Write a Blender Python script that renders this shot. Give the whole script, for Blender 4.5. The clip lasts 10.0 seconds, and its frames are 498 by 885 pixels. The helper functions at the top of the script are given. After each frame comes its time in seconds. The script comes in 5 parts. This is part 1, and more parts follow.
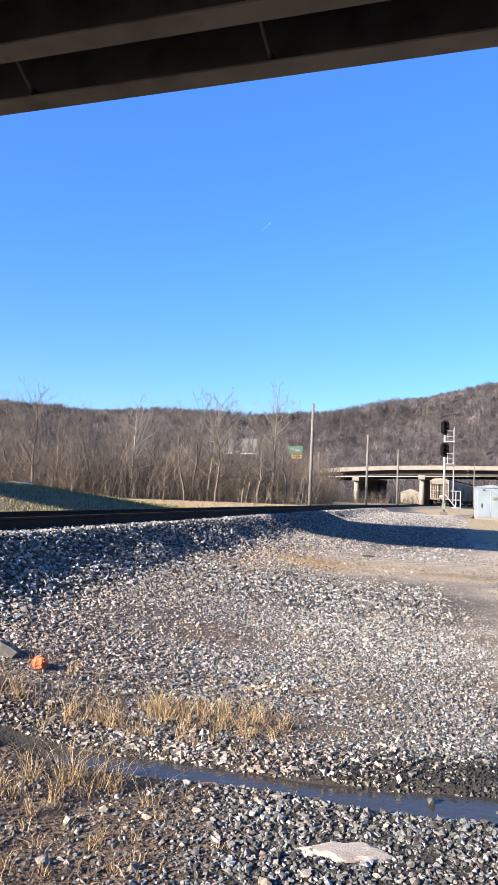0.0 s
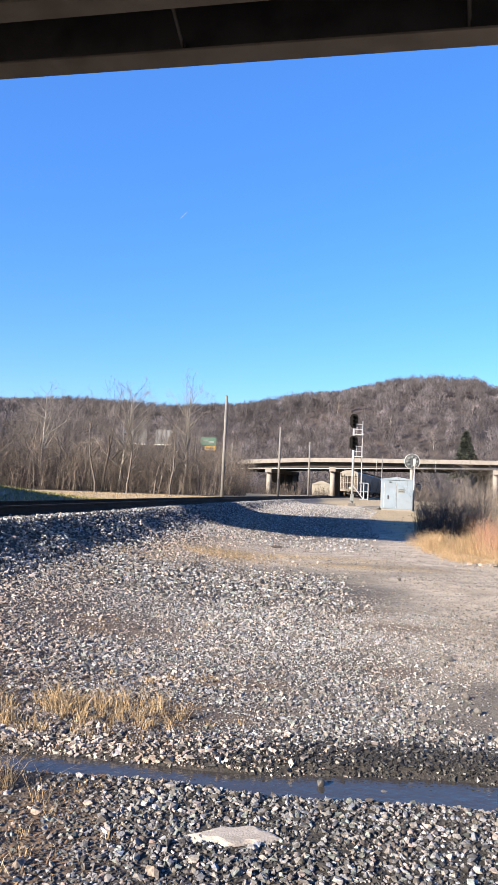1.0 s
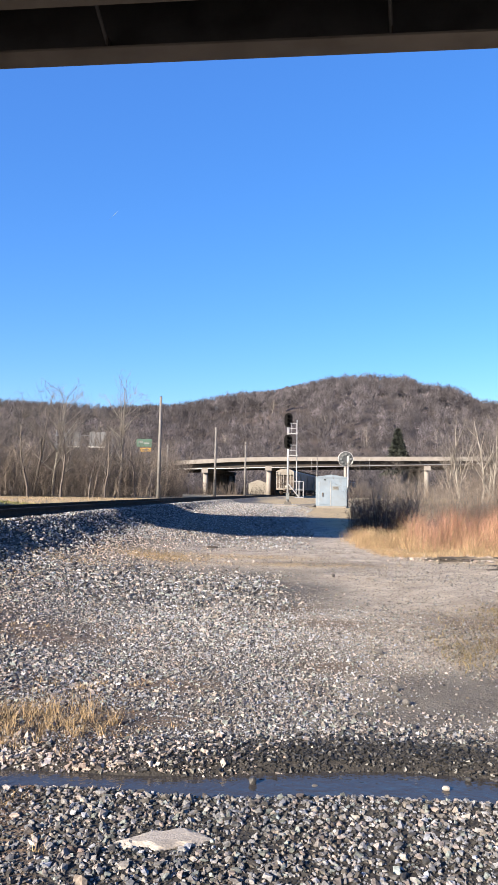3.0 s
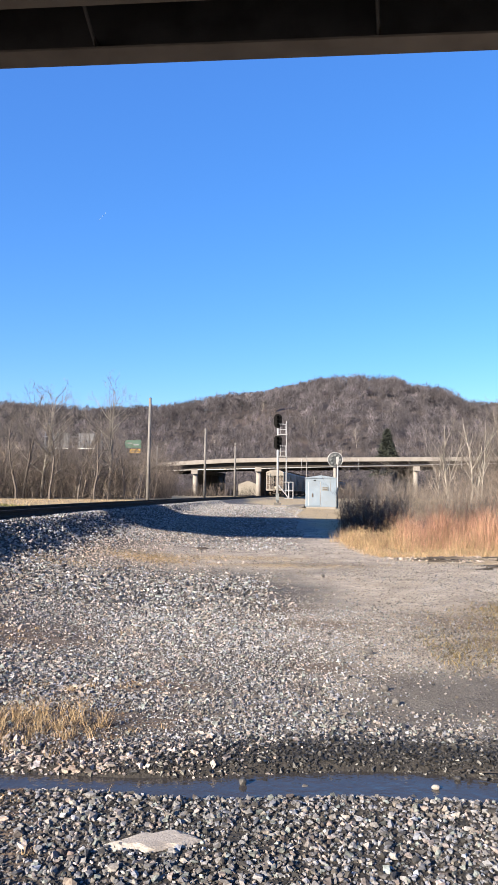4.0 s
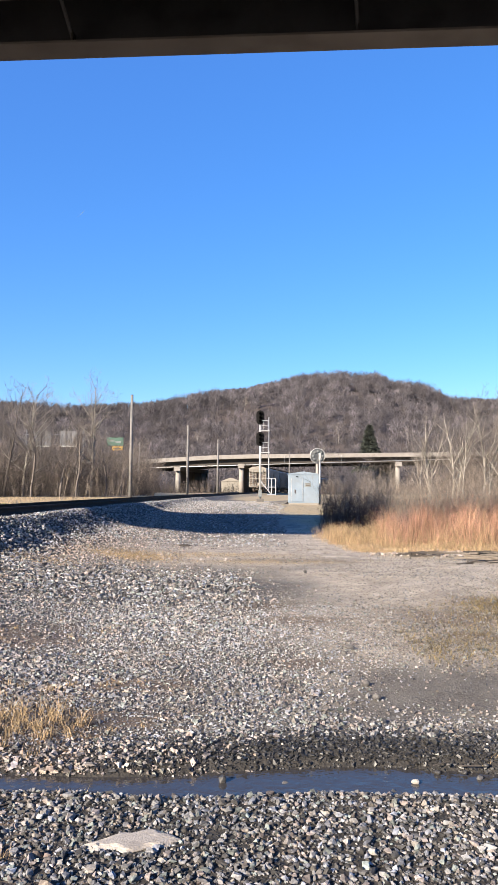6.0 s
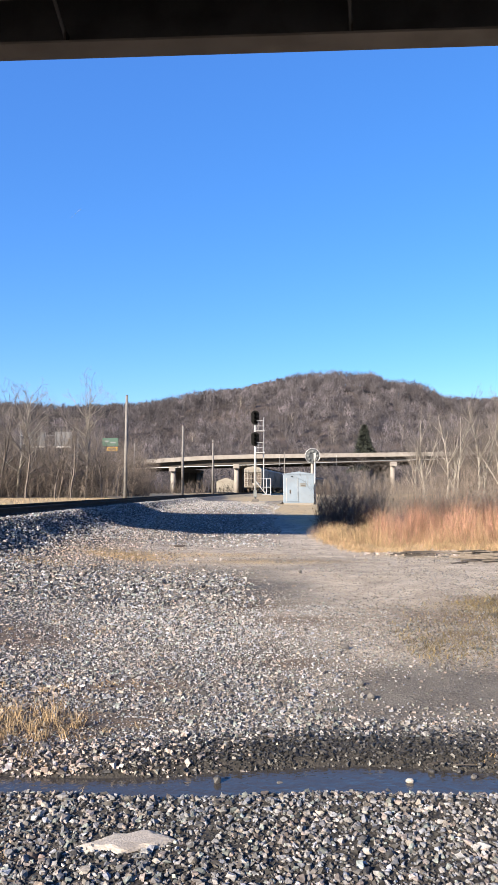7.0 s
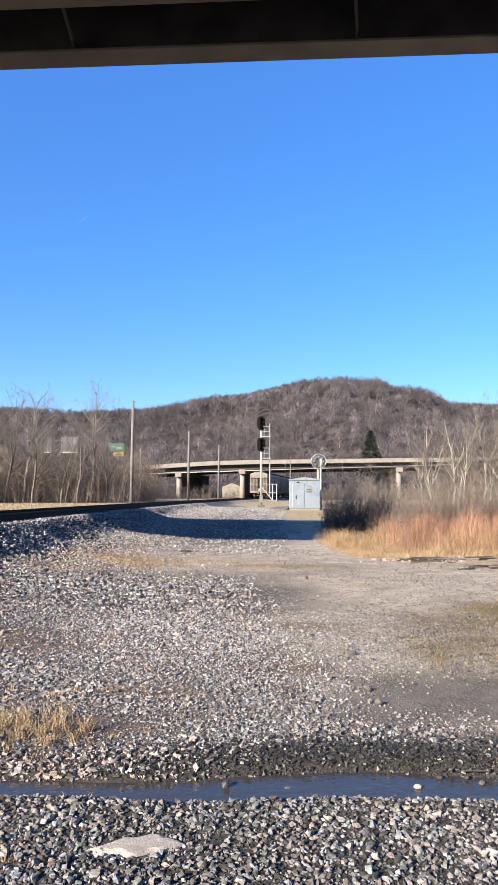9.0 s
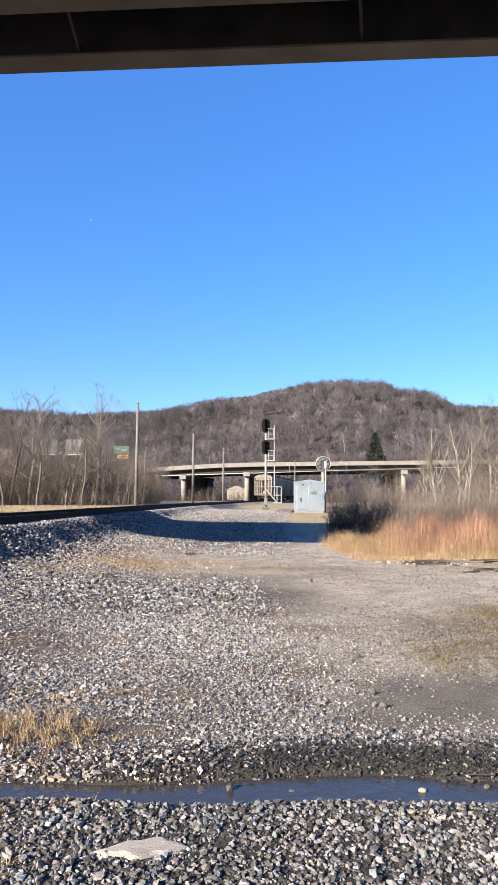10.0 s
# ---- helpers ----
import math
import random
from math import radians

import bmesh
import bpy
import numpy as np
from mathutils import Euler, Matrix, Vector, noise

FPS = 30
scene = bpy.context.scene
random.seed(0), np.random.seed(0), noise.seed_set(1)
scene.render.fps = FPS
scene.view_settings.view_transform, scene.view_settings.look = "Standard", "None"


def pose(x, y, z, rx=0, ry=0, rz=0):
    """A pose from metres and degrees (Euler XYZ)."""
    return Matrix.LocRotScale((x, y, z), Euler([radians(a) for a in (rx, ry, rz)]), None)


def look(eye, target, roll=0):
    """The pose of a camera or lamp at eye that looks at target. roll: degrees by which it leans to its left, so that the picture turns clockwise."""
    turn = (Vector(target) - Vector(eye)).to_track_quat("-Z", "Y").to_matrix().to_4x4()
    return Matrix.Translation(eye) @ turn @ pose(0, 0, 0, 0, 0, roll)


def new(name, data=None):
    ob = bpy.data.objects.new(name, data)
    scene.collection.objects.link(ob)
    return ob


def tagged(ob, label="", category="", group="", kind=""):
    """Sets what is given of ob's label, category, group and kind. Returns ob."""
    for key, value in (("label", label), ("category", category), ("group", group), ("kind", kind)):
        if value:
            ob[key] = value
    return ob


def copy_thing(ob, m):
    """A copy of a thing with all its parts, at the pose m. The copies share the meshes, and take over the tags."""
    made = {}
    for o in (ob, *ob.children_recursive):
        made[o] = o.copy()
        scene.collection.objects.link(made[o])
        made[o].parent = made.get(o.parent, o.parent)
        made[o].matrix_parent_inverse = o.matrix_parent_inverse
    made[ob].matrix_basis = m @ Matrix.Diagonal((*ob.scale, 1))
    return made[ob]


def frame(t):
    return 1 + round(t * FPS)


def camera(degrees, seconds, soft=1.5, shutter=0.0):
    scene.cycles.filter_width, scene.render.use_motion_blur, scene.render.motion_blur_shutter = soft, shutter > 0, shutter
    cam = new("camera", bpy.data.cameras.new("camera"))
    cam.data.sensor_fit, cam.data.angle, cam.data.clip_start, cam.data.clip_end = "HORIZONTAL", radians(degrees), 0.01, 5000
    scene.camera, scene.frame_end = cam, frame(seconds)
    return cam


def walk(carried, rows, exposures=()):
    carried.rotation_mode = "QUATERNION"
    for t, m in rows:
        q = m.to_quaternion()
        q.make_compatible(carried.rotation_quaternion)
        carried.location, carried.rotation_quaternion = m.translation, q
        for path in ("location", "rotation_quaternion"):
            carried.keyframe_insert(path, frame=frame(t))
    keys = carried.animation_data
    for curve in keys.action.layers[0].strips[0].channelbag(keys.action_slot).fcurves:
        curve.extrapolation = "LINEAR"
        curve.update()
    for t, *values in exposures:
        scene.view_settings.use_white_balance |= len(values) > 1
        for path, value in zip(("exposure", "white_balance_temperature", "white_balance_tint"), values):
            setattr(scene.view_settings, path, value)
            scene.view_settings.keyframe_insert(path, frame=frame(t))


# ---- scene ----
# ---------------------------------------------------------------- camera
cam = camera(37.63, 10.0, soft=0.8)
# seconds, x, y, z, yaw, pitch, roll
PATH = [
    (0.0, -0.199, -0.004, 1.641, 14.376, 4.093, 2.152),
    (0.5, -0.134, 0.006, 1.642, 10.552, 3.910, 2.338),
    (1.0, -0.100, -0.012, 1.646, 7.610, 3.683, 2.268),
    (1.5, -0.076, -0.012, 1.650, 5.512, 3.626, 1.891),
    (2.0, -0.058, -0.007, 1.651, 4.148, 3.677, 1.493),
    (2.5, -0.046, -0.012, 1.651, 3.235, 3.763, 1.133),
    (4.0, -0.037, -0.015, 1.649, 1.787, 3.923, 0.654),
    (4.5, -0.031, -0.010, 1.651, 1.455, 3.945, 0.508),
    (5.0, -0.022, -0.001, 1.652, 1.137, 3.896, 0.392),
    (5.5, -0.013, 0.010, 1.648, 0.803, 3.765, 0.274),
    (6.0, -0.009, 0.016, 1.646, 0.435, 3.670, 0.227),
    (7.5, 0.000, 0.000, 1.650, 0.000, 3.713, 0.000),
    (8.0, -0.006, -0.012, 1.652, 0.130, 3.837, 0.056),
    (8.5, -0.008, -0.009, 1.649, 0.315, 4.000, 0.040),
    (9.0, -0.017, -0.015, 1.648, 0.505, 4.113, 0.137),
    (9.5, -0.016, -0.033, 1.652, 0.714, 4.211, 0.183),
    (10.0, -0.016, -0.020, 1.650, 0.867, 4.305, 0.188),
]
walk(cam, [(t, pose(x, y, z, 90 + p, 0, w) @ pose(0, 0, 0, 0, 0, r)) for t, x, y, z, w, p, r in PATH],
     exposures=[(0.0, 2.00), (1.0, 1.95), (2.5, 1.81), (10.0, 1.81)])

# ---------------------------------------------------------------- light
SUN_ELEV, SUN_AZ = 22.0, 42.0      # the light falls towards +y, swung this far towards +x
world = bpy.data.worlds.new("sky")
scene.world = world
world.use_nodes = True
wn = world.node_tree.nodes
sky = wn.new("ShaderNodeTexSky")
sky.sky_type = "NISHITA"
sky.sun_disc = False
sky.sun_elevation = radians(SUN_ELEV)
sky.sun_rotation = radians(180 + SUN_AZ)
sky.air_density, sky.dust_density, sky.ozone_density = 1.0, 0.15, 3.0
wn["Background"].inputs[1].default_value = 0.05
deep = wn.new("ShaderNodeHueSaturation")      # a clear, deep blue winter sky
deep.inputs["Saturation"].default_value, deep.inputs["Value"].default_value = 1.3, 1.2
deep.inputs["Hue"].default_value = 0.488
world.node_tree.links.new(sky.outputs[0], deep.inputs["Color"])
even = wn.new("ShaderNodeMix")                # little paling towards the horizon
even.data_type = "RGBA"
even.inputs[0].default_value = 0.36
even.inputs[7].default_value = (0.9, 1.75, 7.6, 1)
world.node_tree.links.new(deep.outputs[0], even.inputs[6])
world.node_tree.links.new(even.outputs[2], wn["Background"].inputs[0])
sun_data = bpy.data.lights.new("sun", "SUN")
sun_data.energy, sun_data.angle, sun_data.color = 5.0, radians(0.55), (1.0, 0.86, 0.69)
sun = new("sun", sun_data)
_a, _e = radians(SUN_AZ), radians(SUN_ELEV)
_down = Vector((math.sin(_a) * math.cos(_e), math.cos(_a) * math.cos(_e), -math.sin(_e)))
sun.matrix_world = look((0, 0, 60), Vector((0, 0, 60)) + _down)

# ---------------------------------------------------------------- materials
def mat(name, c1, c2, scale=4.0, rough=0.8, bump=0.15, metal=0.0, fine=60.0, stain=None, stain_scale=0.7, stain_amount=0.4,
        island=0.0, rand=0.0, dist=0.01, coords="Object", spec=0.5, tone="", tint=0.0):
    """A two-scale noise material. island / rand: brightness spread per loose piece / per object."""
    m = bpy.data.materials.new(name)
    m.use_nodes = True
    n, l = m.node_tree.nodes, m.node_tree.links
    bsdf = n["Principled BSDF"]
    tc = n.new("ShaderNodeTexCoord")
    co = tc.outputs[coords]
    big = n.new("ShaderNodeTexNoise")
    big.inputs["Scale"].default_value, big.inputs["Detail"].default_value = scale, 6
    l.new(co, big.inputs["Vector"])
    small = n.new("ShaderNodeTexNoise")
    small.inputs["Scale"].default_value, small.inputs["Detail"].default_value = fine, 4
    l.new(co, small.inputs["Vector"])
    add = n.new("ShaderNodeMath")
    add.operation = "MULTIPLY_ADD"
    add.inputs[1].default_value = 0.5
    l.new(small.outputs[0], add.inputs[0])
    half = n.new("ShaderNodeMath")
    half.operation = "MULTIPLY"
    half.inputs[1].default_value = 0.5
    l.new(big.outputs[0], half.inputs[0])
    l.new(half.outputs[0], add.inputs[2])
    ramp = n.new("ShaderNodeMapRange")
    ramp.inputs["From Min"].default_value, ramp.inputs["From Max"].default_value = 0.35, 0.65
    l.new(add.outputs[0], ramp.inputs["Value"])
    mix = n.new("ShaderNodeMix")
    mix.data_type = "RGBA"
    mix.inputs[6].default_value, mix.inputs[7].default_value = (*c1, 1), (*c2, 1)
    l.new(ramp.outputs[0], mix.inputs[0])
    out = mix.outputs[2]
    if stain:
        st = n.new("ShaderNodeTexNoise")
        st.inputs["Scale"].default_value, st.inputs["Detail"].default_value = stain_scale, 5
        l.new(co, st.inputs["Vector"])
        sr = n.new("ShaderNodeMapRange")
        sr.inputs["From Min"].default_value, sr.inputs["From Max"].default_value = 0.48, 0.66
        sr.inputs["To Max"].default_value = stain_amount
        l.new(st.outputs[0], sr.inputs["Value"])
        mx = n.new("ShaderNodeMix")
        mx.data_type = "RGBA"
        mx.inputs[7].default_value = (*stain, 1)
        l.new(sr.outputs[0], mx.inputs[0])
        l.new(out, mx.inputs[6])
        out = mx.outputs[2]
    if tone:                                   # a brightness stored with each tree
        at = n.new("ShaderNodeAttribute")
        at.attribute_name = tone
        th = n.new("ShaderNodeHueSaturation")
        l.new(at.outputs["Fac"], th.inputs["Value"])
        l.new(out, th.inputs["Color"])
        out = th.outputs[0]
    if island or rand:
        if island:
            src = n.new("ShaderNodeNewGeometry").outputs["Random Per Island"]
        else:
            src = n.new("ShaderNodeObjectInfo").outputs["Random"]
        amount = island or rand
        vr = n.new("ShaderNodeMapRange")
        vr.inputs["To Min"].default_value, vr.inputs["To Max"].default_value = 1 - amount, 1 + amount
        l.new(src, vr.inputs["Value"])
        hs = n.new("ShaderNodeHueSaturation")
        l.new(vr.outputs[0], hs.inputs["Value"])
        l.new(out, hs.inputs["Color"])
        out = hs.outputs[0]
    if tint:                                   # pinkish, bluish, greenish and tan pieces side by side
        tw = n.new("ShaderNodeTexWhiteNoise")
        tw.noise_dimensions = "1D"
        l.new(n.new("ShaderNodeNewGeometry").outputs["Random Per Island"], tw.inputs["W"])
        tr = n.new("ShaderNodeValToRGB")
        tr.color_ramp.interpolation = "CONSTANT"
        hues = ((0.0, (0.50, 0.50, 0.50)), (0.34, (0.56, 0.485, 0.45)), (0.54, (0.46, 0.49, 0.56)), (0.74, (0.54, 0.50, 0.44)), (0.88, (0.45, 0.52, 0.48)))
        tr.color_ramp.elements.remove(tr.color_ramp.elements[1])
        for at_pos, c in hues:
            e = tr.color_ramp.elements[0] if at_pos == 0 else tr.color_ramp.elements.new(at_pos)
            e.color = (*c, 1)
        l.new(tw.outputs["Value"], tr.inputs[0])
        dbl = n.new("ShaderNodeMix")
        dbl.data_type, dbl.blend_type, dbl.clamp_result = "RGBA", "MULTIPLY", False
        dbl.inputs[0].default_value = 1.0
        dbl.inputs[7].default_value = (2, 2, 2, 1)
        l.new(tr.outputs[0], dbl.inputs[6])
        tm = n.new("ShaderNodeMix")
        tm.data_type, tm.blend_type = "RGBA", "MULTIPLY"
        tm.inputs[0].default_value = tint
        l.new(out, tm.inputs[6])
        l.new(dbl.outputs[2], tm.inputs[7])
        out = tm.outputs[2]
    l.new(out, bsdf.inputs["Base Color"])
    bsdf.inputs["Roughness"].default_value = rough
    bsdf.inputs["Metallic"].default_value = metal
    bsdf.inputs["Specular IOR Level"].default_value = spec
    if bump:
        b = n.new("ShaderNodeBump")
        b.inputs["Strength"].default_value, b.inputs["Distance"].default_value = bump, dist
        l.new(add.outputs[0], b.inputs["Height"])
        l.new(b.outputs[0], bsdf.inputs["Normal"])
    return m


M = {}
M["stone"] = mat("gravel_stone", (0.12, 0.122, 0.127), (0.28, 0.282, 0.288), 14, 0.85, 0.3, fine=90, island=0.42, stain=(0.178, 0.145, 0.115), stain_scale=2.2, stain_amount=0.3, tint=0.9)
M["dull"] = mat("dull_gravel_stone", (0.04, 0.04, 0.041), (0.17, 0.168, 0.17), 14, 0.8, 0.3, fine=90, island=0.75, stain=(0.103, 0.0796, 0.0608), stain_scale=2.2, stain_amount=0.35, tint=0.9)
M["brown_stone"] = mat("brown_gravel_stone", (0.095, 0.083, 0.076), (0.33, 0.292, 0.27), 14, 0.85, 0.3, fine=90, island=0.6, stain=(0.10, 0.072, 0.055), stain_scale=2.0, stain_amount=0.4, tint=0.7)
M["rock"] = mat("dark_grey_rock", (0.045, 0.042, 0.04), (0.12, 0.114, 0.108), 20, 0.85, 0.5, fine=120, stain=(0.03, 0.027, 0.025), stain_scale=8, stain_amount=0.5)
# dark small stones, deepened further to imitate shaded gaps
M["gap_shade_grit"] = mat("gap_shade_grit", (0.0112, 0.0104, 0.0096), (0.052, 0.0488, 0.0448), 9, 0.85, 0.3, fine=90, island=0.7)
M["grit"] = mat("tan_grit", (0.07, 0.063, 0.057), (0.155, 0.143, 0.131), 8, 0.9, 0.3, fine=90, island=0.6, tint=0.9)
M["litter"] = mat("brown_leaf_litter", (0.0562, 0.0328, 0.0187), (0.159, 0.103, 0.0608), 3, 0.9, 0.0, fine=20, island=0.5)
M["ballast"] = mat("ballast_stone", (0.06, 0.061, 0.064), (0.285, 0.288, 0.295), 14, 0.85, 0.3, fine=90, island=0.85, stain=(0.103, 0.0772, 0.0562), stain_scale=2.0, stain_amount=0.3, tint=0.9)
M["wet_stone"] = mat("wet_gravel_stone", (0.0102, 0.00977, 0.00935), (0.0425, 0.0408, 0.0391), 9, 0.45, 0.3, fine=70, island=0.75, spec=0.4)
M["steel_dark"] = mat("rusty_dark_steel", (0.03, 0.024, 0.02), (0.07, 0.05, 0.04), 6, 0.6, 0.2, metal=0.3)
M["rail"] = mat("rusty_rail_steel", (0.014, 0.011, 0.009), (0.034, 0.025, 0.02), 5, 0.8, 0.2, spec=0.15)
M["tie"] = mat("creosoted_timber", (0.03, 0.025, 0.02), (0.08, 0.06, 0.05), 5, 0.85, 0.4, rand=0.3)
M["concrete"] = mat("weathered_concrete", (0.165, 0.152, 0.139), (0.225, 0.21, 0.195), 1.2, 0.85, 0.2, stain=(0.126, 0.112, 0.0983), stain_scale=0.5, stain_amount=0.5)
# stained, and dark enough to stand for shade on the overpass piers
M["concrete_dark"] = mat("stained_shaded_concrete", (0.055, 0.051, 0.047), (0.11, 0.102, 0.093), 0.8, 0.9, 0.2, stain=(0.04, 0.037, 0.034), stain_scale=0.5, stain_amount=0.6)
M["girder"] = mat("weathered_girder_steel", (0.05, 0.051, 0.054), (0.10, 0.098, 0.098), 0.9, 0.75, 0.15, stain=(0.028, 0.027, 0.027), stain_scale=0.6, stain_amount=0.6)
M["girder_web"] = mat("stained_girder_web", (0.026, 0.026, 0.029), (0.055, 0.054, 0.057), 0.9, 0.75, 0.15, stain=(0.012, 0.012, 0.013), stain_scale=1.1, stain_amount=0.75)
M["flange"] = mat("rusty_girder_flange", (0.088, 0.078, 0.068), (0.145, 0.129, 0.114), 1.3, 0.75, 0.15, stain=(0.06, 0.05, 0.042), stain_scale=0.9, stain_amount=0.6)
# near black, to put the overpass's under-deck shade into the colour
M["girder_dark_shade"] = mat("dark_shaded_girder_steel", (0.02, 0.017, 0.015), (0.045, 0.037, 0.03), 0.5, 0.8, 0.1)
M["bark"] = mat("grey_bark", (0.05, 0.042, 0.037), (0.125, 0.108, 0.096), 3, 0.9, 0.4, rand=0.25)
M["bark_pale"] = mat("pale_bark", (0.16, 0.147, 0.13), (0.275, 0.256, 0.232), 2, 0.85, 0.3, rand=0.12, stain=(0.0749, 0.0608, 0.0491), stain_scale=1.2, stain_amount=0.6)
M["pale_twig"] = mat("pale_bare_twigs", (0.103, 0.0889, 0.0772), (0.187, 0.166, 0.147), 0.6, 0.9, 0.0, fine=4, island=0.45)
M["twig"] = mat("bare_twigs", (0.06, 0.052, 0.047), (0.14, 0.124, 0.113), 0.6, 0.9, 0.0, fine=4, island=0.45)
M["hill_tree"] = mat("bare_forest", (0.022, 0.0195, 0.022), (0.08, 0.0725, 0.079), 0.045, 0.95, 0.0, fine=0.2, island=0.2, tone="tone")
M["brush"] = mat("dry_brush", (0.031, 0.0245, 0.0208), (0.112, 0.092, 0.079), 0.12, 0.95, 0.0, fine=0.9, island=0.6)
M["pale_brush"] = mat("pale_dry_stems", (0.0796, 0.0632, 0.0515), (0.187, 0.157, 0.131), 0.3, 0.95, 0.0, fine=2, island=0.5)
M["dark_brush"] = mat("dark_shrub_twigs", (0.034, 0.021, 0.017), (0.09, 0.054, 0.042), 0.8, 0.95, 0.0, fine=5, island=0.35)
M["straw"] = mat("dry_straw_grass", (0.14, 0.0959, 0.0491), (0.328, 0.243, 0.14), 1.2, 0.9, 0.0, fine=9, island=0.6)
M["sedge"] = mat("rusty_sedge_grass", (0.155, 0.073, 0.05), (0.40, 0.228, 0.165), 0.8, 0.9, 0.0, fine=6, island=0.65)
M["green_grass"] = mat("olive_weeds", (0.034, 0.027, 0.011), (0.16, 0.122, 0.055), 1.2, 0.9, 0.0, fine=9, island=0.6)
M["verge"] = mat("olive_winter_turf", (0.075, 0.085, 0.025), (0.2, 0.19, 0.065), 1.2, 0.9, 0.0, fine=9, island=0.45)
M["needles"] = mat("dark_conifer_needles", (0.011, 0.015, 0.011), (0.028, 0.034, 0.025), 0.8, 0.9, 0.0, fine=6, island=0.3)
M["galv"] = mat("galvanised_steel", (0.351, 0.357, 0.363), (0.459, 0.465, 0.472), 3, 0.45, 0.1, metal=0.5, stain=(0.255, 0.248, 0.235), stain_amount=0.4)
M["cabinet"] = mat("brushed_aluminium_sheet", (0.115, 0.155, 0.20), (0.17, 0.21, 0.255), 1.6, 0.5, 0.08, metal=0.15, stain=(0.131, 0.149, 0.167), stain_scale=1.2, stain_amount=0.5)
M["black"] = mat("matt_black_paint", (0.004, 0.004, 0.004), (0.009, 0.009, 0.009), 3, 0.9, 0.1, spec=0.1)
M["disc"] = mat("faded_grey_paint", (0.0774, 0.0892, 0.0918), (0.155, 0.167, 0.169), 3, 0.55, 0.1, stain=(0.0416, 0.0446, 0.0476), stain_scale=2.2, stain_amount=0.7)
M["disc_face"] = mat("dark_grey_disc_paint", (0.022, 0.026, 0.03), (0.05, 0.056, 0.062), 3, 0.55, 0.1, stain=(0.09, 0.096, 0.10), stain_scale=2.2, stain_amount=0.5)
M["hopper"] = mat("dusty_grey_car_paint", (0.122, 0.11, 0.0936), (0.178, 0.164, 0.143), 0.7, 0.5, 0.1, stain=(0.0702, 0.0562, 0.0445), stain_scale=0.6, stain_amount=0.6, rand=0.15)
M["hopper_pale"] = mat("pale_car_paint", (0.197, 0.185, 0.164), (0.262, 0.248, 0.225), 0.7, 0.5, 0.1, stain=(0.122, 0.0983, 0.0796), stain_scale=0.6, stain_amount=0.5)
M["timber"] = mat("weathered_timber", (0.0796, 0.0655, 0.0538), (0.178, 0.154, 0.131), 6, 0.85, 0.4, rand=0.35, stain=(0.0374, 0.0304, 0.0257), stain_scale=4, stain_amount=0.6)
M["timber_dark"] = mat("blackened_timber", (0.0187, 0.0154, 0.0131), (0.0562, 0.0468, 0.0398), 6, 0.9, 0.4, rand=0.3)
M["pole_wood"] = mat("weathered_pole_wood", (0.085, 0.081, 0.078), (0.165, 0.158, 0.152), 4, 0.85, 0.3, stain=(0.0468, 0.0398, 0.0351), stain_scale=1.5, stain_amount=0.5)
M["sign_green"] = mat("faded_green_sign", (0.0136, 0.051, 0.034), (0.0238, 0.0748, 0.051), 2, 0.6, 0.05)
M["sign_yellow"] = mat("yellow_sign_sheet", (0.234, 0.136, 0.014), (0.281, 0.168, 0.0234), 2, 0.6, 0.0)
M["sign_grey"] = mat("bare_sign_back", (0.0595, 0.0625, 0.0714), (0.0952, 0.0994, 0.111), 2, 0.6, 0.05)
M["white"] = mat("white_paint", (0.49, 0.49, 0.476), (0.558, 0.558, 0.544), 3, 0.6, 0.05)
M["shed"] = mat("tan_sheet_metal", (0.159, 0.145, 0.122), (0.206, 0.19, 0.161), 0.8, 0.7, 0.05)
M["orange"] = mat("orange_plastic_mesh", (0.339, 0.0546, 0.0164), (0.437, 0.0983, 0.0328), 8, 0.7, 0.3)
M["slab"] = mat("pale_concrete", (0.23, 0.208, 0.185), (0.335, 0.31, 0.28), 6, 0.9, 0.7, fine=90, stain=(0.122, 0.0983, 0.0796), stain_scale=6, stain_amount=0.5)


def water_material():
    m = bpy.data.materials.new("shallow_water")
    m.use_nodes = True
    n, l = m.node_tree.nodes, m.node_tree.links
    b = n["Principled BSDF"]
    b.inputs["Base Color"].default_value = (0.034, 0.032, 0.032, 1)
    b.inputs["Roughness"].default_value = 0.06
    b.inputs["IOR"].default_value = 1.33
    no = n.new("ShaderNodeTexNoise")
    no.inputs["Scale"].default_value, no.inputs["Detail"].default_value = 14, 3
    l.new(n.new("ShaderNodeTexCoord").outputs["Object"], no.inputs["Vector"])
    bp = n.new("ShaderNodeBump")
    bp.inputs["Strength"].default_value, bp.inputs["Distance"].default_value = 0.35, 0.02
    l.new(no.outputs[0], bp.inputs["Height"])
    l.new(bp.outputs[0], b.inputs["Normal"])
    return m


M["water"] = water_material()


